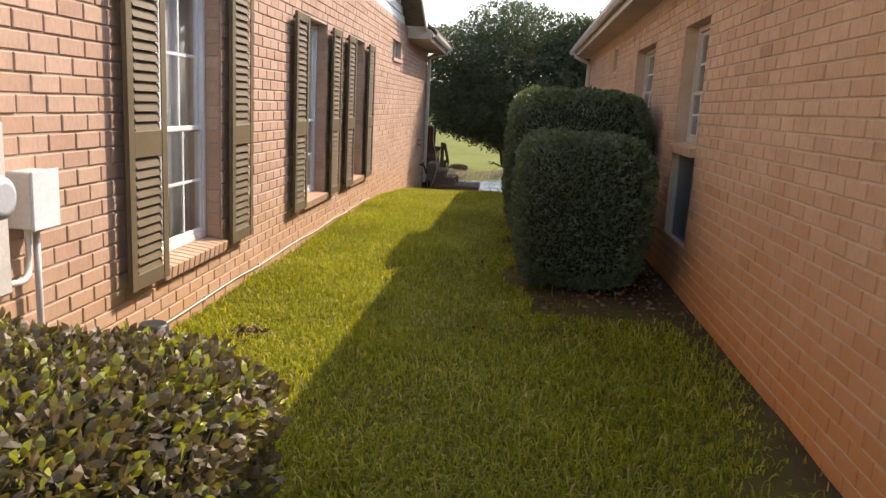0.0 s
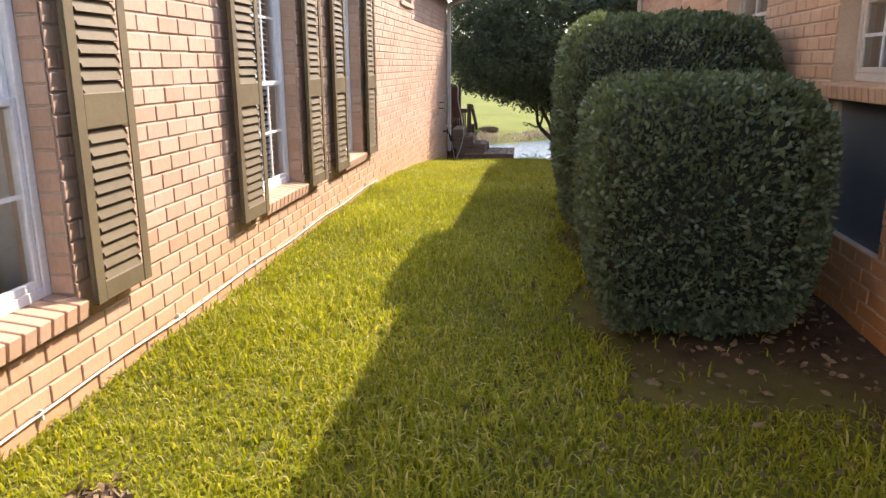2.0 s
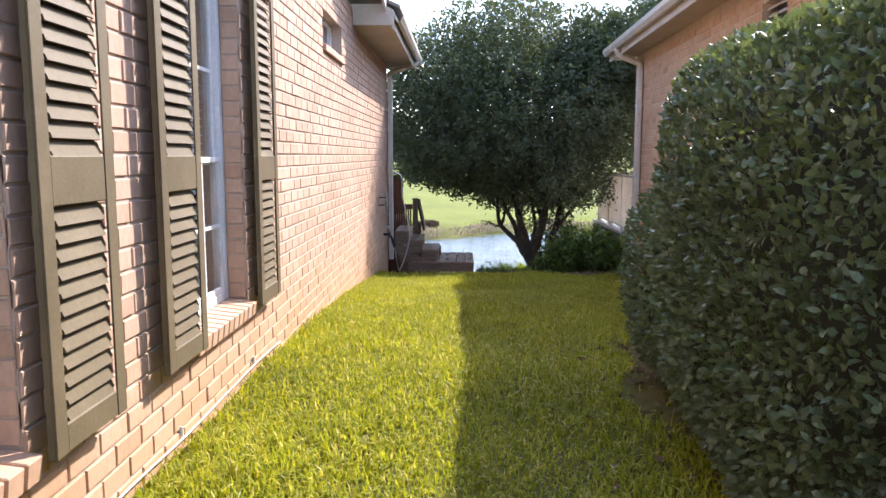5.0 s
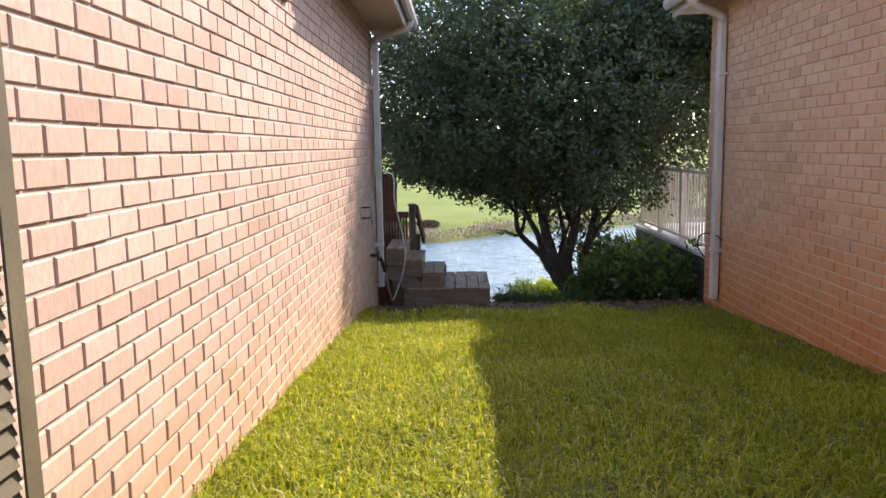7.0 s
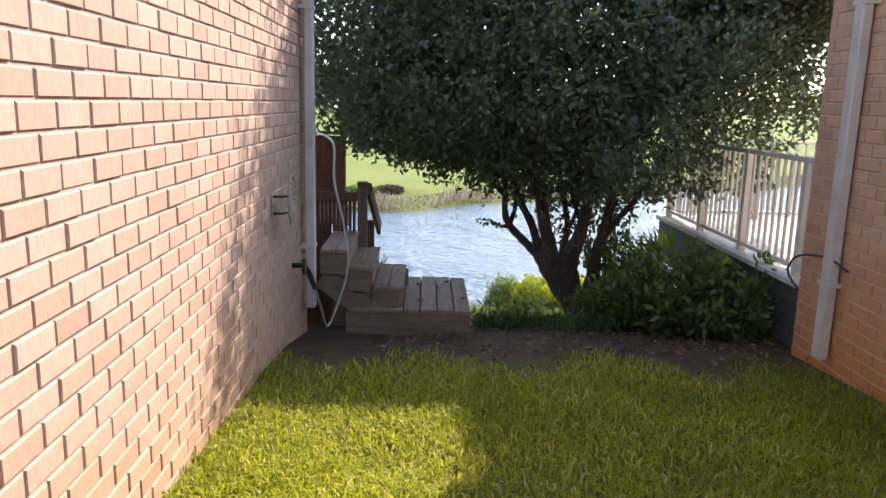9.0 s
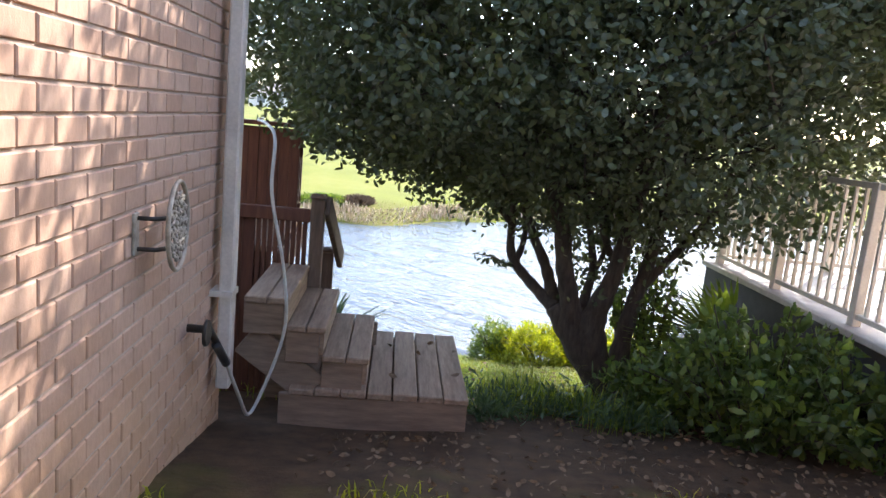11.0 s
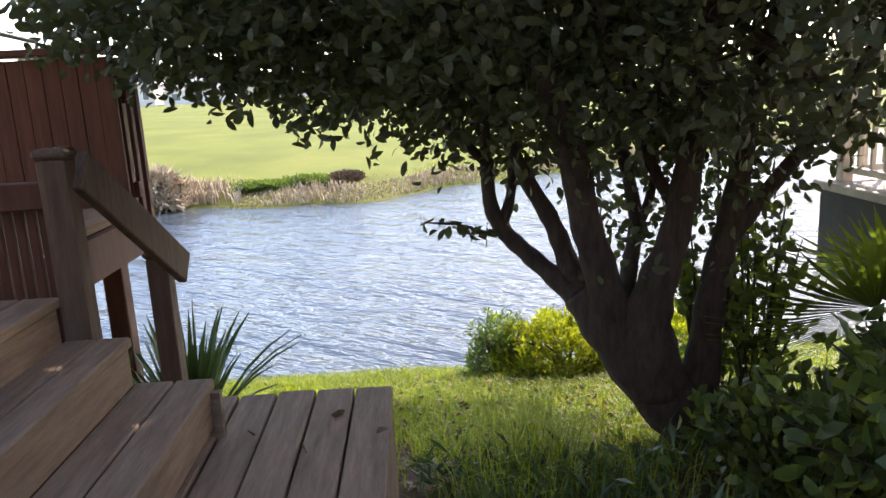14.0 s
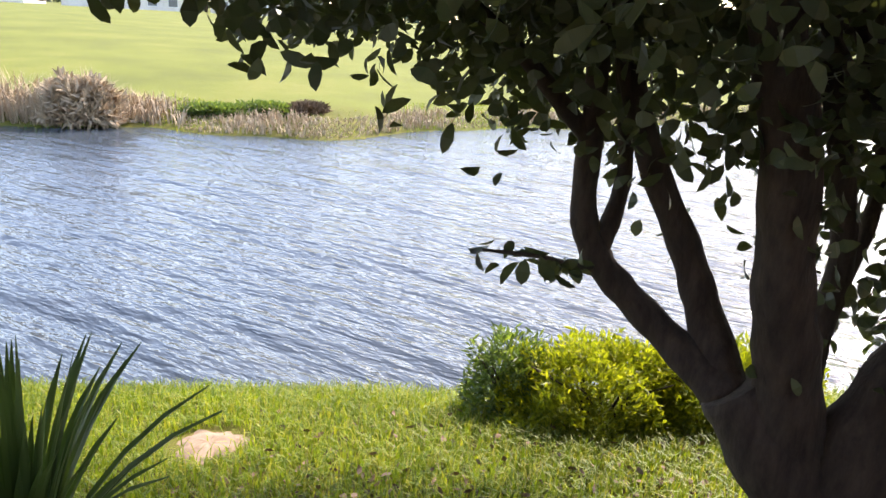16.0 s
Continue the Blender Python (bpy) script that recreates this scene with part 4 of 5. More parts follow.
    mesh_part("leaf_litter", v, f, LITTER, None, "brown dry leaves scattered on bare earth under the tree", "stuff", "leaves")


lawn()


def big_tree():
    zb = float(ground_z(1.0, 20.0)) - 0.06
    t = thing("tree", 1.0, 20.0, zb, "leaning evergreen tree with a dark dense crown on the pond bank", "tree")
    limbs = [
        ([(1.00, 19.95, zb), (0.93, 19.95, -1.08), (0.69, 19.98, -0.82), (0.49, 20.03, -0.55), (0.37, 20.10, -0.38)], [0.21, 0.175, 0.150, 0.125, 0.095]),
        ([(0.37, 20.12, -0.42), (0.24, 20.25, -0.31), (0.12, 20.32, -0.20), (0.03, 20.35, -0.10), (-0.03, 20.34, 0.05), (-0.05, 20.28, 0.38), (-0.11, 20.2, 0.75), (-0.25, 20.2, 1.4)], [0.070, 0.050, 0.045, 0.044, 0.038, 0.030, 0.025, 0.015]),
        ([(0.03, 20.35, -0.08), (0.08, 20.38, 0.06), (0.09, 20.4, 0.22), (0.05, 20.5, 0.6), (0.0, 20.6, 1.1)], [0.034, 0.026, 0.022, 0.018, 0.012]),
        ([(0.38, 20.14, -0.44), (0.32, 20.26, -0.20), (0.26, 20.30, -0.04), (0.12, 20.3, 0.22), (0.0, 20.35, 0.6), (-0.15, 20.4, 1.2)], [0.075, 0.052, 0.046, 0.038, 0.03, 0.016]),
        ([(0.52, 20.03, -0.58), (0.44, 20.0, -0.25), (0.37, 19.97, -0.03), (0.30, 19.93, 0.3), (0.19, 19.9, 0.6), (0.08, 19.85, 1.1), (0.0, 19.8, 2.2)], [0.11, 0.082, 0.072, 0.066, 0.058, 0.042, 0.02]),
        ([(0.56, 20.08, -0.60), (0.64, 20.2, -0.30), (0.67, 20.2, -0.08), (0.63, 20.2, 0.16), (0.56, 20.3, 0.6), (0.55, 20.4, 1.5)], [0.06, 0.042, 0.036, 0.032, 0.026, 0.015]),
        ([(0.66, 20.19, -0.14), (0.76, 20.25, 0.06), (0.79, 20.32, 0.3), (0.75, 20.5, 0.9)], [0.028, 0.022, 0.018, 0.012]),
        ([(0.72, 19.97, -0.85), (0.65, 19.95, -0.55), (0.68, 19.93, -0.34), (0.76, 19.92, -0.10), (0.82, 19.92, 0.2), (0.87, 19.92, 0.5), (0.93, 19.9, 1.0), (1.0, 19.85, 2.2)], [0.15, 0.12, 0.095, 0.07, 0.062, 0.056, 0.045, 0.02]),
        ([(0.90, 19.96, -1.0), (0.93, 19.95, -0.60), (0.97, 19.95, -0.3), (1.06, 19.97, 0.04), (1.14, 20.0, 0.5), (1.3, 20.0, 1.1), (1.6, 20.0, 2.4)], [0.11, 0.075, 0.064, 0.056, 0.048, 0.036, 0.018]),
        ([(1.01, 19.95, -0.16), (1.18, 19.92, 0.08), (1.5, 19.9, 0.5), (2.0, 19.9, 1.3)], [0.042, 0.036, 0.028, 0.016]),
        ([(0.80, 19.93, 0.0), (0.70, 20.1, 0.25), (0.66, 20.5, 0.8), (0.6, 21.0, 1.6)], [0.034, 0.028, 0.022, 0.014]),
        ([(-0.05, 20.3, 0.25), (-0.4, 20.32, 0.58), (-0.95, 20.4, 0.85), (-1.4, 20.5, 1.1)], [0.026, 0.02, 0.016, 0.01]),
        ([(0.01, 20.33, -0.12), (-0.08, 20.2, -0.08), (-0.20, 20.05, -0.01), (-0.36, 20.0, 0.02)], [0.012, 0.009, 0.006, 0.004]),
    ]
    for k, (pts, rad) in enumerate(limbs):
        path = smooth_path(pts, 5)
        idx = np.linspace(0, len(rad) - 1, len(path))
        rr = np.interp(idx, range(len(rad)), rad) * (1 + 0.06 * np.sin(np.arange(len(path)) * 1.7 + k))
        bm = bmesh.new()
        tube(bm, path, list(rr), 12)
        part("trunk" if k == 0 else "limb", bm, BARK, t)
    # twigs reaching into the crown
    bm = bmesh.new()
    starts = [Vector(p[-1]) for p, r in limbs[1:-1]] + [Vector(p[-2]) for p, r in limbs[1:-1]]
    for k in range(120):
        s = starts[k % len(starts)]
        e = Vector((0.7, 20.4, 2.0)) + Vector(unit(rng.normal(size=(1, 3)))[0] * [2.3, 2.0, 1.7])
        e.z = max(e.z, 0.75)
        m = s.lerp(e, 0.5) + Vector(rng.normal(0, 0.15, 3))
        tube(bm, smooth_path([s, m, e], 3), [0.018, 0.016, 0.014, 0.012, 0.01, 0.008, 0.005], 5, False)
    part("twig_mass", bm, BARK, t, "", "stuff")
    # crown: leaf tufts in a lumpy dome with a rising underside
    want, tufts = 22000, []
    while sum(map(len, tufts)) < want:
        d = unit(rng.normal(size=(6000, 3)))
        r = rng.uniform(0.25, 1.0, 6000) ** 0.55
        lump = 1 + 0.10 * np.sin(d[:, 0] * 7 + 1) * np.sin(d[:, 1] * 6) + 0.08 * np.sin(d[:, 2] * 9 + d[:, 0] * 5)
        p = np.array([0.45, 20.55, 1.95]) + d * (r * lump)[:, None] * [3.35, 2.75, 2.2]
        # right-hand lobe, added to throw shade over the lawn's end
        p[:1700] = np.array([2.75, 19.3, 3.0]) + d[:1700] * (r * lump)[:1700, None] * [1.75, 1.5, 1.15]
        # unseen far side, stretched so that its shade falls on the bank
        p[:, 1] = np.where(p[:, 1] > 20.55, 20.55 + (p[:, 1] - 20.55) * 1.15, p[:, 1])
        q = np.hypot(p[:, 0] - 0.6, (p[:, 1] - 20.2) * np.where(p[:, 1] < 20.2, 1.6, 0.75))
        q = np.where(p[:, 0] > 0.6, q * 0.55, q)
        floor_z = 0.26 + 0.30 * np.clip(q - 0.55, 0, 3) + 0.08 * np.sin(p[:, 0] * 6) * np.sin(p[:, 1] * 5)
        behind = (p[:, 0] > 1.9) & (p[:, 1] > 20.3) & (p[:, 2] < 1.5)
        # the low front of the dome stays open, so that the sun reaches the lawn's end
        drop = p[:, 2] + 0.36
        across = p[:, 0] - 0.72 * drop
        front = (p[:, 1] - 0.88 * drop < 15.8) & (across > -2.0) & (across < -0.7)
        tufts.append(p[(p[:, 2] > floor_z) & ~behind & ~front])
    c = np.concatenate(tufts)[:want]
    e = rng.uniform((-1.9, 19.9, 0.0), (0.3, 21.4, 0.75), (850, 3))
    e[:, 2] += 0.40 + 0.30 * np.clip(np.hypot(e[:, 0] - 0.6, (e[:, 1] - 20.2) * 0.75) - 0.55, 0, 3) - 0.22
    # thinner sprays towards the brick corner, added to dapple its wall with shade
    d = unit(rng.normal(size=(300, 3)))
    dapple_spray = np.array([-0.15, 19.2, 3.45]) + d * (rng.uniform(0.1, 1, 300) ** 0.45)[:, None] * [1.25, 0.95, 0.68]
    drop = dapple_spray[:, 2] + 0.36
    dapple_spray = dapple_spray[(dapple_spray[:, 0] - 0.72 * drop < -2.0)]
    c = np.concatenate([c, e, dapple_spray])
    # the sparse sprig below the lowest limb, and sprouts on the trunk
    low = [(0.12, 20.2, 0.12), (0.55, 20.2, 0.05), (0.62, 20.3, -0.05), (0.78, 20.0, 0.12), (1.05, 20.0, -0.1), (1.12, 19.9, 0.15), (0.45, 20.3, 0.2), (0.95, 20.2, 0.25)]
    low += [tuple(rng.uniform((0.30, 19.75, -0.05), (1.35, 20.6, 0.60))) for k in range(120)]
    low += [tuple(rng.uniform((0.50, 19.85, -0.30), (1.30, 20.5, 0.40))) for k in range(110)]
    per = 8
    centres = np.repeat(c, per, 0) + rng.normal(0, 0.05, (len(c) * per, 3))
    lc = np.repeat(np.array(low), 4, 0) + rng.normal(0, 0.04, (len(low) * 4, 3))
    twig = np.array([p[:] for p in smooth_path(limbs[-1][0], 6)])
    sprig = twig[rng.integers(4, len(twig), 28)] + rng.normal(0, 0.016, (28, 3))
    centres = np.concatenate([centres, lc, sprig])
    n = len(centres)
    along = rng.normal(0, 1, (n, 3)) + [0, 0, 0.1] + unit(centres - [0.7, 20.4, 1.6]) * 0.6
    v, f = round_leaves(centres, along, rng.uniform(0.046, 0.080, n), rng.uniform(0.026, 0.040, n))
    # the shaded heart of the crown: larger, older leaves
    heart = c[:22000]
    inner = np.linalg.norm((heart - [0.45, 20.7, 2.1]) / [2.9, 2.6, 1.8], axis=1) < 0.7
    heart = heart[inner & (heart[:, 2] > 0.95 + 0.22 * np.hypot(heart[:, 0] - 0.6, heart[:, 1] - 20.2))][:5000]
    h = np.repeat(heart, 5, 0) + rng.normal(0, 0.09, (len(heart) * 5, 3))
    v2, f2 = round_leaves(h, rng.normal(0, 1, (len(h), 3)), rng.uniform(0.07, 0.105, len(h)), rng.uniform(0.045, 0.065, len(h)))
    v, f = np.concatenate([v, v2]), np.concatenate([f, f2 + len(v)])
    mesh_part("crown", v, f, LEAF_TREE, t, "dark glossy oval leaves")


big_tree()


# ---- wooden steps and deck behind the west house ----
def steps():
    st = thing("wooden_steps", -1.1, 18.7, -0.75, "weathered wooden steps with a wide board landing", "steps")
    x0, x1, y0, y1, z = -1.62, -0.54, 18.15, 19.37, -0.50
    part("front_beam", boxed(x0, x1, y0, y0 + 0.04, z - 0.28, z - 0.038, 0.005), WOOD_X, st)
    part("back_beam", boxed(x0, x1, y1 - 0.04, y1, z - 0.6, z - 0.038, 0.005), WOOD_X, st)
    part("end_beam", boxed(x1 - 0.04, x1, y0 + 0.042, y1 - 0.042, z - 0.5, z - 0.038, 0.005), WOOD, st)
    n = 7
    for k in range(n):
        a = x1 + 0.012 - (k + 1) * 0.148
        part("board", boxed(a, a + 0.139, y0 - 0.02 + 0.006 * (k % 2), y1 + 0.01, z - 0.036, z + 0.003 * (k % 3), 0.006), WOOD, st)
    yb = 19.07
    for zt, a, b in ((-0.30, -1.39, -1.12), (-0.135, -1.60, -1.375), (0.017, -1.84, -1.585)):
        w = (b - a) / 2
        for q in (0, 1):
            part("tread", boxed(a + q * w + 0.003, a + (q + 1) * w - 0.003, y0 - 0.005, yb, zt - 0.036, zt, 0.006), WOOD, st)
        low = zt - 0.20
        part("riser", boxed(b - 0.035, b - 0.012, y0 + 0.02, yb - 0.02, low + 0.036, zt - 0.038), WOOD, st)
        part("side_board", boxed(a, b - 0.037, y0 + 0.02, y0 + 0.05, low - 0.02, zt - 0.038, 0.004), WOOD_X, st)
    bm = bmesh.new()
    v = box(bm, -0.22, 0.55, 0, 0.035, -0.14, 0.06, 0.004)
    turned(bm, v, Matrix.Translation((-1.63, y0 + 0.052, -0.34)) @ Matrix.Rotation(radians(36), 4, "Y"))
    part("stringer", bm, WOOD_X, st)
    # added board that stands for the dark void under the steps
    part("void_board", boxed(-1.84, -1.1, 19.03, 19.06, -1.0, -0.34), WOOD_X, st)
    # back handrail: two newels and a falling rail
    for x, y, a, b in ((-1.56, 19.13, -0.85, 0.46), (-1.54, 19.88, -1.2, -0.04)):
        bm = bmesh.new()
        box(bm, x - 0.045, x + 0.045, y - 0.045, y + 0.045, a, b, 0.006)
        box(bm, x - 0.055, x + 0.055, y - 0.055, y + 0.055, b + 0.002, b + 0.035, 0.012)
        part("newel", bm, WOOD_DARK, st)
    bm = bmesh.new()
    d = Vector((-1.49, 19.90, -0.06)) - Vector((-1.55, 19.16, 0.46))
    v = box(bm, -0.02, 0.02, 0, d.length, -0.07, 0.07, 0.005)
    turned(bm, v, Matrix.Translation((-1.50, 19.16, 0.42)) @ d.to_track_quat("Y", "Z").to_matrix().to_4x4())
    part("handrail", bm, WOOD_DARK, st)
    bm = bmesh.new()
    box(bm, -2.9, -1.61, 19.11, 19.15, 0.30, 0.39, 0.005)
    part("side_rail", bm, STAIN, st)
    x, k = -1.63, 0
    while x > -2.9:
        gap = 0.009 if x > -1.95 else 0.0015
        # lower ends lengthened to hide the lit grass below the deck
        part("baluster_board", boxed(x - (0.03 if x > -1.95 else 0.085), x, 19.155, 19.175, -1.05, 0.385, 0.003), STAIN, st)
        x -= (0.03 if x > -1.95 else 0.085) + gap


steps()


def rear_deck():
    d = thing("rear_deck", -4, 19.4, 0.15, "red-brown stained wooden deck behind the brick house", "deck")
    part("floor", boxed(-9, -1.86, 19.2, 20.55, 0.06, 0.10), WOOD, d)
    part("rim_beam", boxed(-1.86, -1.82, 19.2, 20.55, -0.14, 0.055, 0.004), STAIN, d)
    for x, y in ((-1.95, 20.4), (-4.0, 20.4), (-1.95, 19.3)):
        part("post", boxed(x - 0.05, x + 0.05, y - 0.05, y + 0.05, -1.6, 0.055, 0.006), STAIN, d)
    f = thing("privacy_fence", -3, 20.6, 0.1, "reddish-brown vertical board fence with a flat cap on the deck", "fence")
    y = 20.62
    x = -1.90
    k = 0
    while x > -6.0:
        part("slat", boxed(x - 0.0865, x, y - 0.012 + 0.002 * (k % 2), y + 0.012, -0.10 + 0.004 * (k % 3), 0.86, 0.003), STAIN, f)
        x -= 0.088
        k += 1
    part("cap", boxed(-6.0, -1.86, y - 0.07, y + 0.07, 0.875, 0.91, 0.006), STAIN, f)
    for z in (0.12, 0.62):
        part("rail", boxed(-6.0, -1.89, y + 0.108, y + 0.147, z, z + 0.085, 0.004), STAIN, f)
    for x in (-2.85, -4.2):
        part("post", boxed(x - 0.045, x + 0.045, y + 0.016, y + 0.106, 0.0, 1.08, 0.008), STAIN, f)
    # slatted return running away towards the pond
    x = -1.93
    for q in range(3):
        part("slat", boxed(x - 0.012, x + 0.012, 20.72 + q * 0.11, 20.77 + q * 0.11, -0.12, 0.86, 0.003), STAIN, f)
    part("cap", boxed(x - 0.05, x + 0.05, 20.70, 21.05, 0.875, 0.91, 0.005), STAIN, f)
    part("rail", boxed(x - 0.05, x - 0.016, 20.70, 21.03, 0.1, 0.18, 0.004), STAIN, f)


rear_deck()


# ---- neighbour's deck with a pale railing ----
def neighbour_deck():
    d = thing("neighbour_deck", 4, 19, 0, "raised grey deck with a dark skirt and a cream railing", "deck")
    x0, x1, y0, y1 = 1.85, 9.0, EAST_END + 0.05, 20.75
    part("skirt", boxed(x0 + 0.03, x0 + 0.07, y0, y1 - 0.04, -0.52, -0.05), SKIRT, d)
    part("skirt", boxed(x0 + 0.072, x1, y1 - 0.08, y1 - 0.04, -0.52, -0.05), SKIRT, d)
    part("floor", boxed(x0, x1, y0, y1, -0.045, 0.0, 0.006), PAVER, d)
    for x, y in ((2.7, 20.1), (2.4, 18.6), (5.0, 20.5)):
        part("pier", boxed(x - 0.08, x + 0.08, y - 0.08, y + 0.08, -2.6, -0.05), SKIRT, d)
    r = thing("deck_railing", 1.98, 19, 0, "cream painted metal railing with square pickets", "railing")
    xr, yr = 1.97, 20.64
    posts = [(xr, yr), (xr, 19.63), (xr, 18.60), (xr, 17.55), (3.0, yr), (4.1, yr), (5.2, yr), (6.3, yr)]
    for x, y in posts:
        part("post", boxed(x - 0.032, x + 0.032, y - 0.032, y + 0.032, 0.0, 0.93, 0.004), RAIL, r)
    for z, h in ((0.885, 0.04), (0.05, 0.035)):
        part("rail", boxed(xr - 0.022, xr + 0.022, y0, yr - 0.034, z, z + h, 0.004), RAIL, r)
        part("rail", boxed(xr + 0.034, 8.9, yr - 0.022, yr + 0.022, z, z + h, 0.004), RAIL, r)
    y = y0 + 0.06
    while y < yr - 0.05:
        if all(abs(y - q) > 0.05 for p, q in posts[:4]):
            part("picket", boxed(xr - 0.01, xr + 0.01, y - 0.01, y + 0.01, 0.087, 0.883), RAIL, r)
        y += 0.112
    x = xr + 0.11
    while x < 8.8:
        if all(abs(x - p) > 0.05 for p, q in posts[4:]):
            part("picket", boxed(x - 0.01, x + 0.01, yr - 0.01, yr + 0.01, 0.087, 0.883), RAIL, r)
        x += 0.112


neighbour_deck()



# ---- small things along the west wall ----
def meter_boxes():
    m = thing("meter_cabinet", XW + 0.07, 2.4, 0.67, "cream metal electric meter cabinet on the brick wall", "meter")
    part("lower_box", boxed(XW + 0.002, XW + 0.15, 2.24, 2.56, 0.67, 1.02, 0.012), BOX_GREY, m)
    part("upper_box", boxed(XW + 0.002, XW + 0.15, 2.24, 2.56, 1.03, 1.32, 0.012), BOX_GREY, m)
    bm = bmesh.new()
    tube(bm, [(XW + 0.15, 2.40, 1.06), (XW + 0.19, 2.40, 1.06), (XW + 0.24, 2.40, 1.06), (XW + 0.25, 2.40, 1.06)], [0.085, 0.085, 0.075, 0.05], 20)
    part("dial_cover", bm, SCREEN, m, "round glass meter cover")
    j = thing("junction_box", XW + 0.07, 2.82, 0.86, "weathered white steel junction box with conduits", "utility box")
    part("body", boxed(XW + 0.002, XW + 0.11, 2.75, 2.92, 0.88, 1.11, 0.006), BOX_GREY, j)
    part("cover", boxed(XW + 0.111, XW + 0.12, 2.745, 2.925, 0.875, 1.116, 0.004), VINYL, j)
    bm = bmesh.new()
    tube(bm, [(XW + 0.05, 2.86, 0.885), (XW + 0.05, 2.86, 0.5), (XW + 0.05, 2.86, 0.02)], 0.015, 8)
    part("conduit", bm, BOX_GREY, j)
    bm = bmesh.new()
    tube(bm, smooth_path([(XW + 0.06, 2.79, 0.885), (XW + 0.06, 2.79, 0.74), (XW + 0.08, 2.72, 0.68), (XW + 0.08, 2.55, 0.70)], 5), 0.014, 8)
    part("conduit", bm, BOX_GREY, j)
    c = thing("wall_cable", XW, 6, 0.075, "thin white cable clipped along the foot of the brick wall", "cable")
    bm = bmesh.new()
    tube(bm, smooth_path([(XW + 0.012, 3.1 + k * 0.55, 0.10 - 0.004 * k + 0.008 * math.sin(k * 2.1)) for k in range(15)], 4), 0.0048, 6)
    part("sheath", bm, PVC, c)
    for k in range(7):
        part("clip", boxed(XW - 0.004, XW + 0.013, 3.6 + k * 1.1, 3.608 + k * 1.1, 0.06, 0.10), PVC, c)


meter_boxes()


def drain_pipes():
    d = thing("condensate_drain", -1.5, 3.1, 0.0, "white plastic drain pipes joined under a black cap beside the bush", "pipe")
    bm = bmesh.new()
    tube(bm, [(-1.54, 3.15, 0.25), (-1.54, 3.15, 0.26), (-1.55, 3.15, 0.385), (-1.55, 3.15, 0.40)], [0.062, 0.068, 0.068, 0.058], 18)
    part("cap", bm, BLACK, d, "black rubber cap")
    for a in (-0.03, 0.035):
        bm = bmesh.new()
        tube(bm, [(-1.54 + a, 3.15 + a * 0.3, 0.26), (-1.50 + a, 3.13, 0.08), (-1.46 + a, 3.11, -0.1)], 0.026, 12)
        part("pipe", bm, PVC, d)
    bm = bmesh.new()
    tube(bm, [(-1.58, 3.10, 0.33), (-1.72, 2.92, 0.29), (-1.88, 2.75, 0.26)], 0.026, 12)
    part("pipe", bm, PVC, d)
    e = thing("drain_elbow", -1.2, 2.9, 0.0, "white plastic drain pipe elbow turning into the lawn", "pipe")
    bm = bmesh.new()
    tube(bm, smooth_path([(-1.75, 2.80, 0.16), (-1.4, 2.86, 0.165), (-1.22, 2.88, 0.165), (-1.13, 2.90, 0.13), (-1.11, 2.90, 0.03), (-1.11, 2.90, -0.1)], 5), 0.036, 14)
    part("pipe", bm, PVC, e)
    bm = bmesh.new()
    tube(bm, [(-1.34, 2.868, 0.165), (-1.27, 2.875, 0.165)], 0.042, 14)
    part("collar", bm, PVC, e)


drain_pipes()


def plaque():
    """An oval openwork casting held off the wall on an iron bracket."""
    p = thing("wall_ornament", XW + 0.12, 16.88, 0.6, "oval openwork metal wall ornament on an iron bracket", "ornament")
    cy, cz, x = 16.88, 0.60, XW + 0.11
    bm = bmesh.new()
    ring = [(x, cy + 0.12 * math.cos(a), cz + 0.165 * math.sin(a)) for a in np.linspace(0, 2 * math.pi, 33)]
    tube(bm, ring, 0.009, 8, False)
    part("rim", bm, CAST, p)
    for r in (0.28, 0.62):
        for k in range(8 if r < 0.5 else 14):
            a = 2 * math.pi * k / (8 if r < 0.5 else 14)
            bm = bmesh.new()
            c = (cy + 0.12 * r * math.cos(a), cz + 0.165 * r * math.sin(a))
            pts = [(x + 0.004 * math.sin(3 * b), c[0] + 0.024 * math.cos(b + a) * (1 - 0.06 * b), c[1] + 0.028 * math.sin(b + a) * (1 - 0.06 * b)) for b in np.linspace(0, 7.5, 16)]
            tube(bm, pts, 0.006, 5)
            part("scroll", bm, CAST, p)
    for z in (0.64, 0.53):
        bm = bmesh.new()
        tube(bm, [(XW - 0.01, 16.74, z), (XW + 0.07, 16.75, z), (XW + 0.105, 16.80, z)], 0.009, 6)
        part("bracket", bm, DARK_METAL, p)
    part("mount", boxed(XW + 0.001, XW + 0.012, 16.71, 16.76, 0.51, 0.66, 0.003), CAST, p)


plaque()


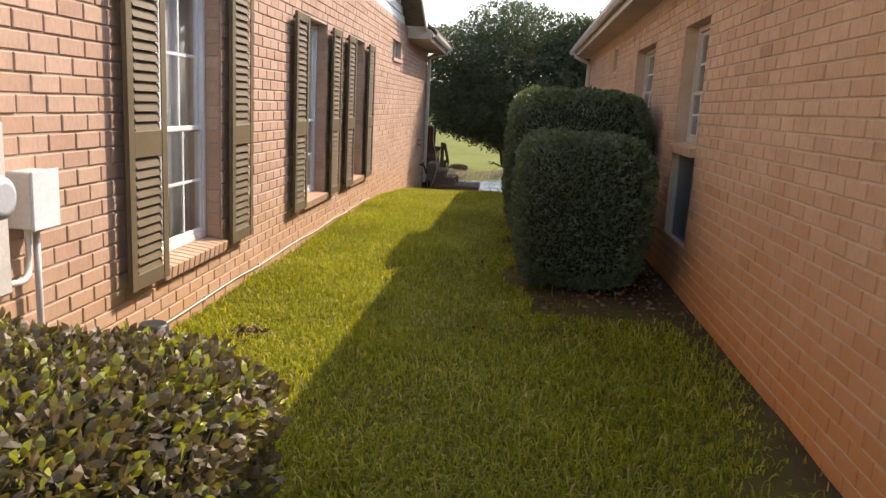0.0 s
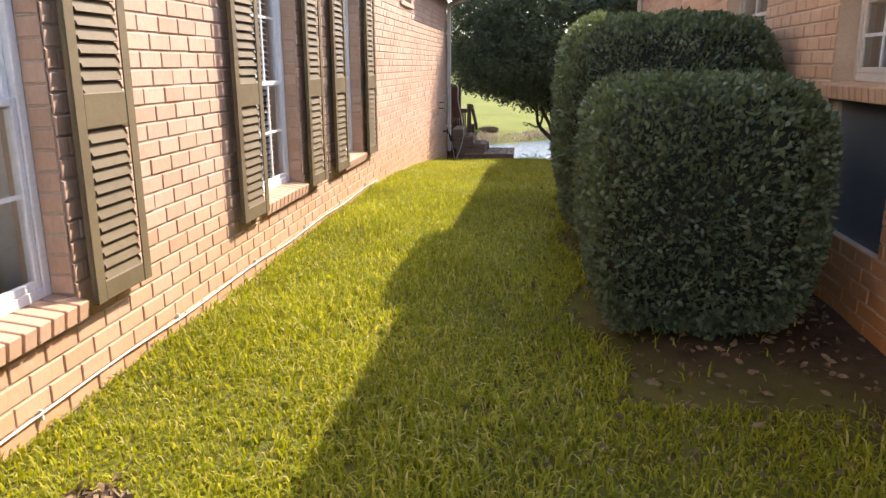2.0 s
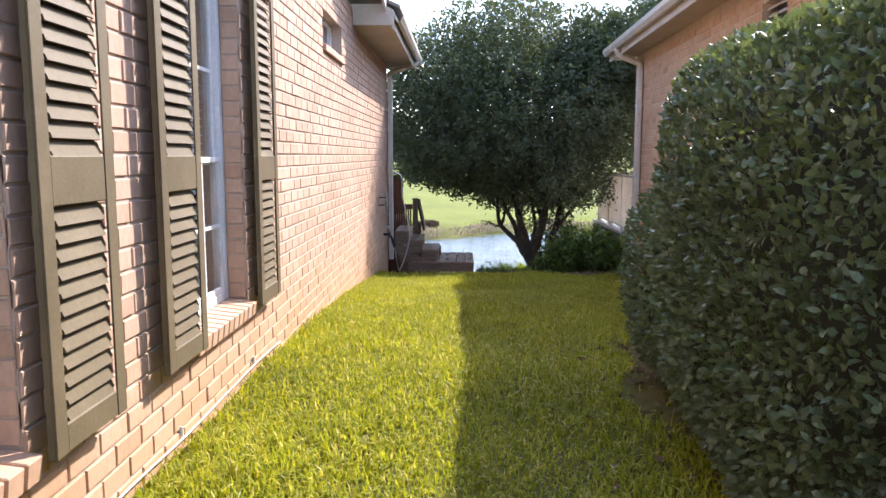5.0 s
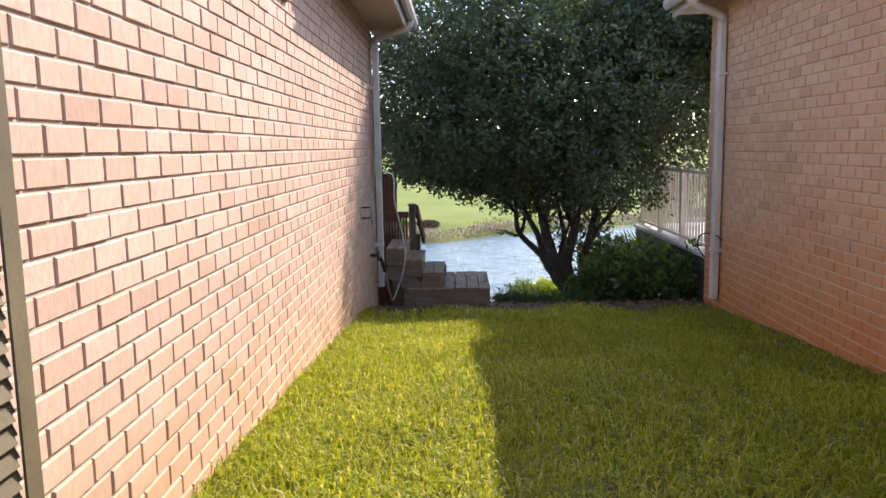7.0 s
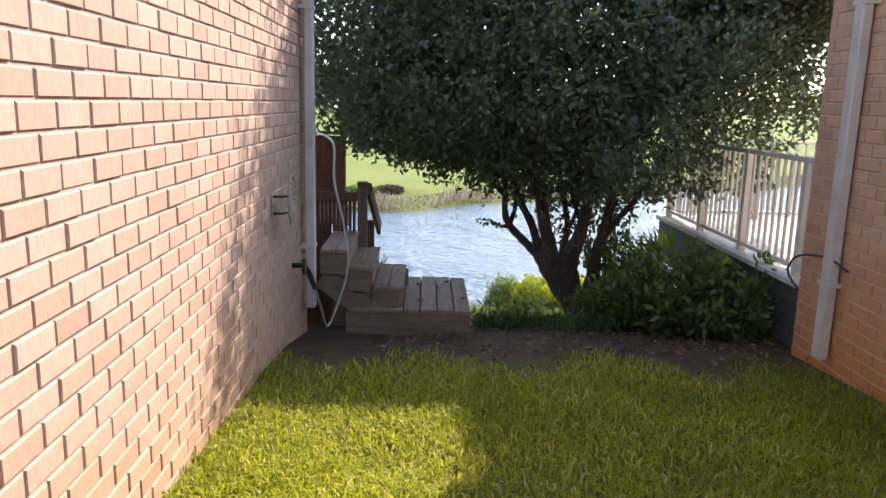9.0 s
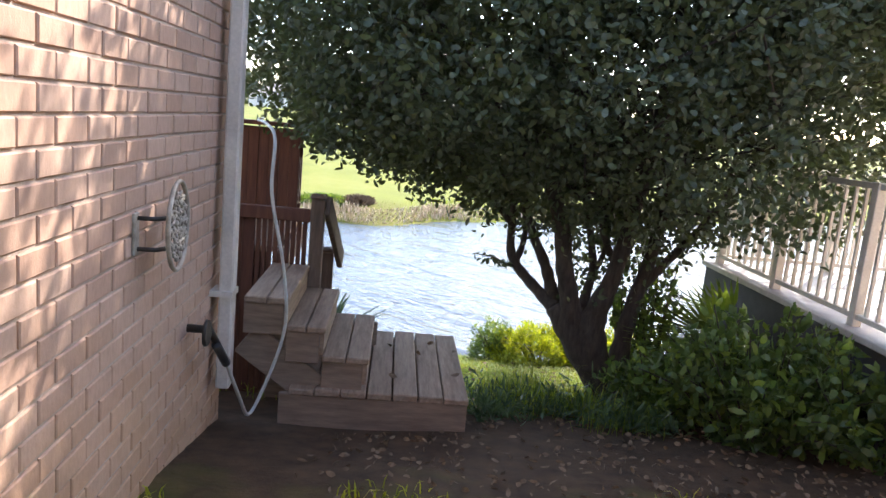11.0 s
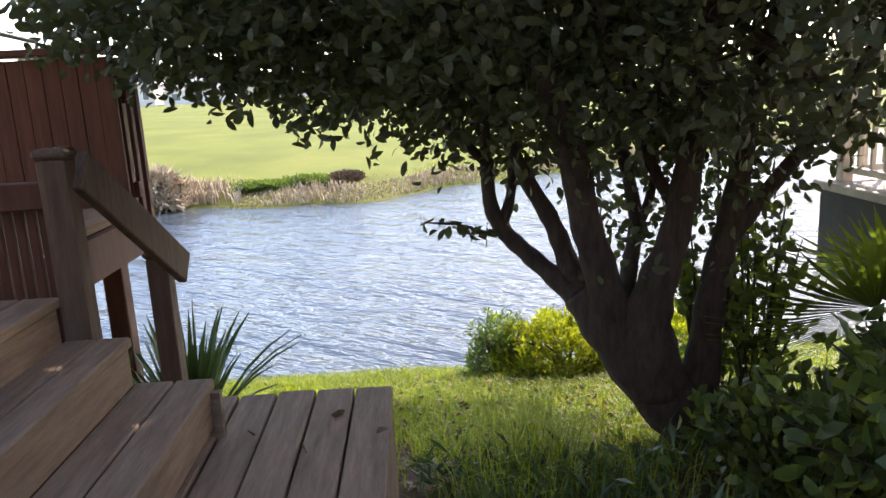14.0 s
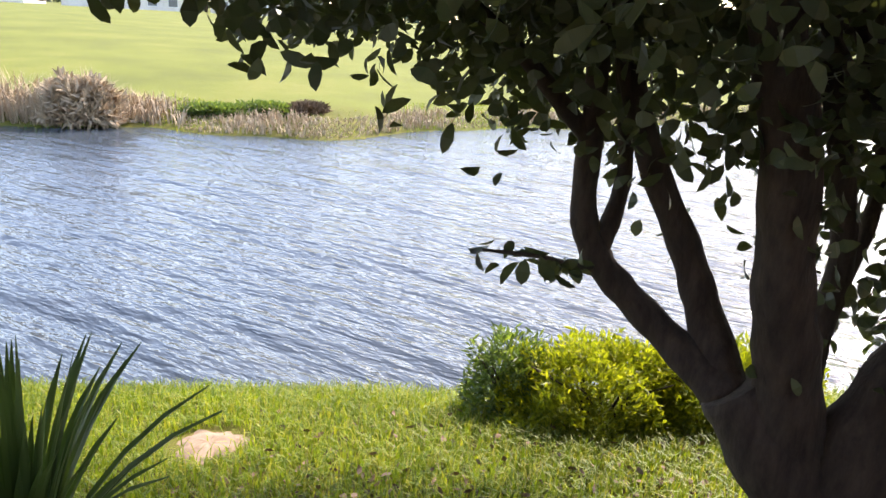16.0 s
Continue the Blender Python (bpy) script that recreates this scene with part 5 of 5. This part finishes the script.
def faucet_and_hose():
    f = thing("hose_bib", XW + 0.04, 17.42, 0.03, "dark metal garden tap on the brick wall", "tap")
    bm = bmesh.new()
    tube(bm, [(XW - 0.01, 17.45, 0.03), (XW + 0.10, 17.45, 0.03), (XW + 0.13, 17.46, -0.03)], [0.02, 0.02, 0.018], 10)
    part("spout", bm, DARK_METAL, f)
    bm = bmesh.new()
    tube(bm, [(XW + 0.10, 17.38, 0.035), (XW + 0.115, 17.38, 0.035)], [0.062, 0.058], 16)
    part("handwheel", bm, DARK_METAL, f)
    h = thing("garden_hose", XW + 0.1, 17.8, -0.6, "pale grey garden hose hanging in a loop beside the steps", "hose")
    bm = bmesh.new()
    tube(bm, smooth_path([(XW + 0.13, 17.46, -0.04), (-1.80, 17.60, -0.18)], 3), 0.022, 8)
    part("coupling", bm, BLACK, h)
    bm = bmesh.new()
    tube(bm, smooth_path([(-1.80, 17.60, -0.18), (-1.78, 17.85, -0.45), (-1.76, 18.02, -0.62), (-1.70, 18.08, -0.50), (-1.62, 18.10, -0.25), (-1.595, 18.10, -0.05), (-1.63, 18.10, 0.24), (-1.71, 18.12, 0.60), (-1.72, 18.2, 0.88), (-1.82, 18.5, 0.95), (-2.0, 19.2, 0.95), (-2.2, 20.5, 0.935)], 6), 0.0095, 8)
    part("tube", bm, HOSE, h)


faucet_and_hose()


# ---- planting by the pond ----
def yucca(x, y, n, size, seed):
    z = float(ground_z(x, y))
    g = np.random.default_rng(seed)
    t = thing("yucca", x, y, z, "spiky dark green sword-leaved plant beside the steps", "plant")
    for k in range(n):
        a, tilt = g.uniform(0, 2 * math.pi), g.uniform(0.03, 0.75)
        ln = size * g.uniform(0.6, 1.1)
        d = np.array([math.cos(a), math.sin(a), 0])
        s = np.array([-math.sin(a), math.cos(a), 0])
        v = []
        for q in range(6):
            u = q / 5
            c = np.array([x, y, z + 0.03]) + d * (0.05 + ln * tilt * u * (0.55 + 0.35 * u)) + np.array([0, 0, ln * (u - 0.42 * tilt * u * u * 1.25)])
            w = 0.022 * (1 - u) ** 0.6 * (0.75 + 0.6 * u) + 0.001
            v += [c - s * w, c + s * w + np.array([0, 0, 0.004]), c + np.array([0, 0, -w * 0.45])]
        f = []
        for q in range(5):
            i = q * 3
            f += [[i, i + 2, i + 5, i + 3], [i + 2, i + 1, i + 4, i + 5]]
        mesh_part("leaf", np.array(v), np.array(f), LEAF_YUCCA, t)


yucca(-1.62, 20.25, 130, 0.86, 3)
yucca(-1.95, 20.05, 30, 0.7, 5)


def grass_clump(x, y, n, size, spreading):
    z = float(ground_z(x, y))
    a = rng.normal(0, spreading, (2, n))
    v, f = blades(x + a[0], y + a[1], np.full(n, z), rng.uniform(0.5, 1.0, n) * size, rng.uniform(0.003, 0.005, n), rng.uniform(0.2, 1.0, n))
    mesh_part("grass_tuft", v, f, GRASS_BANK, None, "tuft of long arching grass beside the landing", "stuff", "grass")


grass_clump(0.0, 19.50, 260, 0.50, 0.10)
grass_clump(-0.15, 19.0, 160, 0.38, 0.12)
grass_clump(0.25, 19.1, 180, 0.40, 0.14)
grass_clump(0.45, 18.6, 120, 0.30, 0.14)


def shrub(name, x, y, r, top, stems, per, leaf, label, mat, category="shrub"):
    """Stems fanning from the base, each with leaves set along it."""
    z = float(ground_z(x, y))
    t = thing(name, x, y, z - 0.02, label, category, "shrubs by the deck")
    bm = bmesh.new()
    cs, al = [], []
    for k in range(stems):
        a, q = rng.uniform(0, 2 * math.pi), math.sqrt(rng.uniform(0, 1))
        e = Vector((x + r * q * math.cos(a), y + r * q * math.sin(a), z + (top - z) * (1 - 0.45 * q * q) * rng.uniform(0.55, 1.0)))
        b = Vector((x + 0.18 * r * math.cos(a), y + 0.18 * r * math.sin(a), z - 0.03))
        m = b.lerp(e, 0.5) + Vector((0, 0, 0.10 * (top - z)))
        path = smooth_path([b, m, e], 3)
        tube(bm, path, [0.009 - 0.001 * i for i in range(len(path))], 5, False)
        if stems < 20:
            part("stem", bm, BARK, t)
            bm = bmesh.new()
        u = rng.uniform(0.15, 1.0, per)
        pts = np.array([path[min(int(w * (len(path) - 1)), len(path) - 1)][:] for w in u])
        cs.append(pts + rng.normal(0, 0.035, (per, 3)))
        al.append(rng.normal(0, 0.8, (per, 3)) + np.array((e - b).normalized()[:]) * 0.5 + [0, -0.15, 0.15])
    if stems >= 20:
        part("stem_mass", bm, BARK, t, "", "stuff")
    cs, al = np.concatenate(cs), np.concatenate(al)
    n = len(cs)
    v, f = broad_leaves(cs, al, rng.uniform(0.7, 1.25, n) * leaf, rng.uniform(0.38, 0.55, n) * leaf)
    mesh_part("leaves", v, f, mat, t)


shrub("shrub", 1.30, 18.35, 0.78, 0.20, 80, 60, 0.085, "dense dark green broadleaf shrub under the neighbour's deck", LEAF_SHRUB)
shrub("shrub", 1.75, 18.0, 0.60, 0.10, 55, 55, 0.085, "dense dark green broadleaf shrub by the brick corner", LEAF_SHRUB)
shrub("shrub", 0.98, 19.05, 0.52, -0.42, 55, 55, 0.075, "low leafy green shrub beside the tree trunk", LEAF_SHRUB)
shrub("shrub", 1.52, 19.25, 0.45, -0.50, 45, 50, 0.085, "leafy green shrub among palm fronds", LEAF_SHRUB)
shrub("sapling", 1.22, 20.05, 0.24, 0.32, 16, 32, 0.085, "slender sunlit shoots with broad leaves beside the trunk", LEAF_SHRUB)
shrub("sapling", 1.05, 20.15, 0.27, 0.45, 14, 30, 0.085, "slender shoots with broad leaves behind the trunk", LEAF_SHRUB)


def bank_bush(x, y, rx, ry, top, n, label, mat=None, name="lime_bush", leaf=1.0):
    z = float(ground_z(x, y))
    t = thing(name, x, y, z, label, "bush", "bushes on the bank")
    bm = bmesh.new()
    for k in range(14):
        a = rng.uniform(0, 2 * math.pi)
        tube(bm, [(x, y, z - 0.05), (x + 0.4 * rx * math.cos(a), y + 0.4 * ry * math.sin(a), z + 0.5 * (top - z)), (x + 0.75 * rx * math.cos(a), y + 0.75 * ry * math.sin(a), z + 0.75 * (top - z))], [0.01, 0.008, 0.004], 5, False)
    part("stem_mass", bm, BARK, t, "", "stuff")
    d = unit(rng.normal(size=(n, 3)))
    d[:, 2] = np.abs(d[:, 2])
    lump = 1 + 0.16 * np.sin(d[:, 0] * 8 + 1) * np.sin(d[:, 1] * 7) + 0.10 * np.sin(d[:, 2] * 11 + d[:, 0] * 9)
    p = np.array([x, y, z]) + d * (lump * rng.uniform(0.3, 1, n) ** 0.35)[:, None] * [rx, ry, top - z]
    v, f = leaves(p, rng.normal(0, 0.7, (n, 3)) + d * 0.6 + [0, 0, 0.2], rng.uniform(0.035, 0.075, n) * leaf, rng.uniform(0.012, 0.022, n) * leaf)
    mesh_part("leaves", v, f, mat or LEAF_LIME, t)


bank_bush(0.72, 22.05, 0.60, 0.45, -1.13, 9000, "bright lime-green feathery bush in full sun on the bank")
bank_bush(1.45, 22.0, 0.6, 0.45, -1.13, 8000, "bright lime-green feathery bush behind the tree trunk")
bank_bush(0.20, 22.2, 0.26, 0.25, -1.16, 2600, "small blue-green bush at the water's edge", LEAF_SHRUB, "shore_bush")
bank_bush(-3.9, 34.3, 0.75, 0.4, -1.42, 2600, "low dark green bush on the opposite shore", LEAF_SHRUB, "shore_bush", 2.2)
bank_bush(-2.95, 34.5, 0.65, 0.4, -1.36, 2400, "low dark green bush on the opposite shore", LEAF_SHRUB, "shore_bush", 2.2)
bank_bush(-2.05, 34.6, 0.42, 0.35, -1.33, 1500, "dry brown bush on the opposite shore", LITTER, "shore_bush", 2.2)
bank_bush(-6.3, 33.4, 0.75, 0.5, -0.95, 2600, "clump of dry tan reeds on the opposite shore", REED, "reed_clump", 4.0)


def fan_palm():
    x, y = 1.75, 19.85
    z = float(ground_z(x, y))
    t = thing("fan_palm", x, y, z, "young fan palm with sunlit fronds beneath the deck edge", "palm")
    for hx, hy, hz, turn_deg, tilt, size in ((1.60, 19.72, -0.43, 190, 48, 0.74), (1.82, 19.95, -0.30, 180, 34, 0.66), (1.58, 19.5, -0.72, 204, 40, 0.42)):
        bm = bmesh.new()
        tube(bm, smooth_path([(x, y, z), ((x + hx) / 2, (y + hy) / 2, hz - 0.12), (hx, hy, hz)], 4), 0.011, 6)
        stem = part("stalk", bm, LEAF_PALM, t)
        face = Matrix.Translation((hx, hy, hz)) @ Matrix.Rotation(radians(turn_deg), 4, "Z") @ Matrix.Rotation(radians(-(90 - tilt)), 4, "X")
        v, f = [], []
        n = 34
        for k in range(n):
            a = radians(-95 + 165 * k / (n - 1))
            ln = size * (1 - 0.22 * abs(a) / 2.2) * rng.uniform(0.93, 1.05)
            d = Vector((math.cos(a), 0, math.sin(a)))
            s = Vector((-math.sin(a), 0, math.cos(a)))
            i = len(v)
            for u, w, drop in ((0.05, 0.004, 0), (0.5, 0.017, 0.02), (0.78, 0.011, 0.06), (1.0, 0.0008, 0.14)):
                c = d * ln * u + Vector((0, -drop * size, 0))
                v += [face @ (c - s * w), face @ (c + s * w + Vector((0, 0.006, 0)))]
            for q in range(3):
                f.append([i + 2 * q, i + 2 * q + 1, i + 2 * q + 3, i + 2 * q + 2])
        mesh_part("fan", np.array([p[:] for p in v]), np.array(f), LEAF_PALM, t)
    g = thing("fern", 1.2, 19.75, float(ground_z(1.2, 19.75)), "arching feathery fern fronds at the foot of the tree", "fern")
    for k in range(9):
        a = rng.uniform(0, 2 * math.pi)
        ln = rng.uniform(0.45, 0.75)
        base = np.array([1.2, 19.75, float(ground_z(1.2, 19.75))])
        us = np.linspace(0.1, 1, 24)
        d = np.array([math.cos(a), math.sin(a), 0])
        sp = base + d * (us * ln * 0.75)[:, None] + np.array([0, 0, 1.0]) * (ln * (1.05 * us - 0.75 * us ** 2))[:, None]
        s = np.array([-math.sin(a), math.cos(a), 0.0])
        c = np.concatenate([sp, sp])
        al = np.concatenate([np.tile(s + d * 0.4, (24, 1)), np.tile(-s + d * 0.4, (24, 1))])
        wl2 = np.tile(0.13 * np.sin(np.pi * np.clip(us * 0.85 + 0.12, 0, 1)) + 0.01, 2)
        v, f = leaves(c, al, wl2, 0.012, 0.1, np.tile([[0, 0, 1.0]], (48, 1)))
        mesh_part("frond", v, f, LEAF_PALM, g)


fan_palm()


def bits():
    z = float(ground_z(-0.92, 20.58)) + 0.03
    bm = bmesh.new()
    ring = [bm.verts.new((-0.92 + 0.20 * math.cos(a) * (1 + 0.12 * math.sin(3 * a)), 20.57 + 0.15 * math.sin(a) * (1 + 0.1 * math.cos(2 * a)), z + 0.035)) for a in np.linspace(0, 2 * math.pi, 14)[:-1]]
    f = bm.faces.new(ring)
    ex = bmesh.ops.extrude_face_region(bm, geom=[f])
    bmesh.ops.translate(bm, vec=(0, 0, -0.08), verts=[q for q in ex["geom"] if isinstance(q, bmesh.types.BMVert)])
    part("stepping_stone", bm, STONE, None, "flat grey stepping stone in the grass below the landing", "", "stone")
    for nm, x, y, r, n, mat, lab, cat in (("mole_mound", -1.49, 4.29, 0.10, 150, LITTER, "small mound of dug earth and dead grass in the lawn", "mound"),):
        a, q = rng.uniform(0, 2 * np.pi, n), np.sqrt(rng.uniform(0, 1, n)) * r
        px, py = x + q * np.cos(a) * 1.2, y + q * np.sin(a)
        p = np.stack([px, py, ground_z(px, py) + 0.006 + 0.02 * (1 - q / r)], 1)
        v, f = broad_leaves(p, np.stack([np.cos(a * 7), np.sin(a * 5), rng.normal(0.1, 0.2, n)], 1), rng.uniform(0.03, 0.07, n), rng.uniform(0.012, 0.03, n))
        mesh_part(nm, v, f, mat, None, lab, "stuff", cat)
    # worn sandy spot in the bank grass, with an uneven rim
    rings, sides = 6, 40
    v, f = [(-1.38, 21.62, float(ground_z(-1.38, 21.62)) + 0.022)], []
    for q in range(1, rings + 1):
        for k in range(sides):
            a = 2 * math.pi * k / sides
            r = q / rings * (1 + 0.16 * math.sin(3 * a + 1) + 0.09 * math.sin(7 * a) + 0.06 * math.sin(13 * a))
            x, y = -1.38 + 0.21 * r * math.cos(a), 21.62 + 0.27 * r * math.sin(a)
            v.append((x, y, float(ground_z(x, y)) + 0.022 - 0.045 * (q / rings) ** 3 + 0.004 * math.sin(9 * a + 4 * q)))
    for k in range(sides):
        f.append((0, 0, 1 + k, 1 + (k + 1) % sides))
        for q in range(rings - 1):
            i0, i1 = 1 + q * sides + k, 1 + q * sides + (k + 1) % sides
            f.append((i0, i0 + sides, i1 + sides, i1))
    bm = bmesh.new()
    vs = [bm.verts.new(p) for p in v]
    for q in f:
        bm.faces.new([vs[k] for k in dict.fromkeys(q)]).smooth = True
    part("bare_patch", bm, SAND, None, "bare sandy worn spot in the bank grass", "", "patch")


bits()


def corner_tube():
    t = thing("drain_tube", 1.7, 17.0, 0.2, "dark flexible tube hanging at the brick corner below the railing", "pipe")
    bm = bmesh.new()
    tube(bm, smooth_path([(1.86, 17.25, -0.06), (1.74, 17.24, 0.10), (1.70, 17.05, 0.26), (1.71, 16.7, 0.32), (1.725, 16.46, 0.28)], 5), 0.008, 8)
    part("hose", bm, BLACK, t)


corner_tube()


def fallen_leaves():
    """A few leaves dropped on the landing boards."""
    for x, y, a in ((-0.62, 18.5, 0.3), (-0.80, 18.85, 1.9), (-0.95, 18.4, 2.6), (-0.70, 19.15, 4.0), (-1.02, 19.05, 5.1), (-0.58, 18.95, 0.9)):
        v, f = round_leaves(np.array([[x, y, -0.488]]), np.array([[math.cos(a), math.sin(a), 0.06]]), 0.06, 0.032)
        mesh_part("fallen_leaf", v, f, LITTER, None, "brown dry leaf lying on the landing boards", "", "leaf")


fallen_leaves()


# ---- far side of the pond ----
def far_house(x, y, w, d, wall_h, roof_h, label):
    z = -0.4
    h = thing("house", x, y, z, label, "house", "houses across the pond")
    wall = part("wall", boxed(x - w / 2, x + w / 2, y, y + d, z, z + wall_h), HOUSE_WALL, h)
    bm = bmesh.new()
    o = 0.5
    v = [bm.verts.new(p) for p in ((x - w / 2 - o, y - o, z + wall_h), (x + w / 2 + o, y - o, z + wall_h), (x + w / 2 + o, y + d + o, z + wall_h), (x - w / 2 - o, y + d + o, z + wall_h), (x - w / 6, y + d / 2, z + wall_h + roof_h), (x + w / 6, y + d / 2, z + wall_h + roof_h))]
    for q in ((0, 1, 5, 4), (1, 2, 5), (2, 3, 4, 5), (3, 0, 4), (0, 3, 2, 1)):
        bm.faces.new([v[k] for k in q])
    part("roof", bm, HOUSE_ROOF, h)
    for k in range(3):
        a = x - w / 2 + w * (0.14 + 0.3 * k)
        win = part("window", boxed(a - 0.08, a + w * 0.13 + 0.08, y - 0.06, y - 0.01, z + wall_h * 0.3, z + wall_h * 0.85), VINYL, h)
        part("pane", boxed(a, a + w * 0.13, y - 0.10, y - 0.065, z + wall_h * 0.34, z + wall_h * 0.81), HOUSE_DARK, win)
    part("chimney", boxed(x + w * 0.18, x + w * 0.18 + 0.8, y + d * 0.4, y + d * 0.4 + 0.8, z + wall_h, z + wall_h + roof_h + 0.6), HOUSE_WALL, h)


far_house(-37.6, 150, 11.0, 9, 2.5, 2.6, "pale single-storey house with a hip roof across the pond")
far_house(-49.0, 152, 7.6, 9, 3.8, 3.0, "pale taller house with a hip roof across the pond")
far_house(-24.0, 156, 11, 9, 2.7, 2.5, "long low pale house across the pond")
far_house(-66.0, 156, 11, 9, 2.7, 2.5, "low tan house across the pond")


def far_tree(x, y, r, hgt):
    t = thing("far_tree", x, y, -0.5, "hazy rounded tree behind the houses", "tree", "trees across the pond")
    bm = bmesh.new()
    tube(bm, [(x, y, -0.5), (x + 0.2, y, hgt * 0.35), (x, y, hgt * 0.7)], [0.35, 0.25, 0.1], 8)
    part("trunk", bm, BARK, t)
    n = int(1400 * (r / 4.0) ** 2)
    d = unit(rng.normal(size=(n, 3)))
    lump = 1 + 0.2 * np.sin(d[:, 0] * 6 + x) * np.sin(d[:, 2] * 5 + x)
    p = np.array([x, y, hgt * 0.62]) + d * (lump * rng.uniform(0.4, 1, n) ** 0.5)[:, None] * [r, r, hgt * 0.42]
    v, f = broad_leaves(p, rng.normal(size=(n, 3)), rng.uniform(0.5, 1.0, n), rng.uniform(0.3, 0.6, n))
    mesh_part("crown", v, f, LEAF_FAR, t)


for k, x in enumerate((-74, -58, -46, -45, -35, -24, -15, -2, 12)):
    far_tree(x, 172 + 6 * (k % 3), 3.2 + 0.8 * (k % 4), 6.0 + 1.3 * (k % 3))


far_tree(-69.5, 172, 7.2, 11.6)


def tree_line():
    n = 16000
    x = np.concatenate([rng.uniform(-260, 20, n // 2), rng.uniform(20, 330, n - n // 2)])
    hgt = np.where(x < 20, 4.0, 7.0) + 2.0 * np.sin(x * 0.11) + 1.2 * np.sin(x * 0.37 + 1)
    p = np.stack([x, 260 + rng.uniform(0, 12, n), -0.5 + hgt * rng.uniform(0, 1, n) ** 0.8], 1)
    v, f = broad_leaves(p, rng.normal(size=(n, 3)), rng.uniform(1.0, 2.2, n), rng.uniform(0.8, 1.4, n))
    mesh_part("tree_line", v, f, LEAF_FAR, None, "hazy line of distant woods on the horizon", "stuff", "woods")


tree_line()


# ---- last: the bricks ----
lay_bricks(WALL_W, XW, 1, -1.0, WEST_END - 0.002, -0.99, WEST_TOP, WEST_HOLES, lambda y, z: 5.2 < y < 8.9 and 0.0 < z < 1.75, BRICK_W1, BRICK_W2)
lay_bricks(WALL_E, XE, -1, -1.0, EAST_END - 0.002, -0.99, EAST_TOP, EAST_HOLES, lambda y, z: 2.6 < y < 5.9 and 0.0 < z < 1.4, BRICK_E1, BRICK_E2)
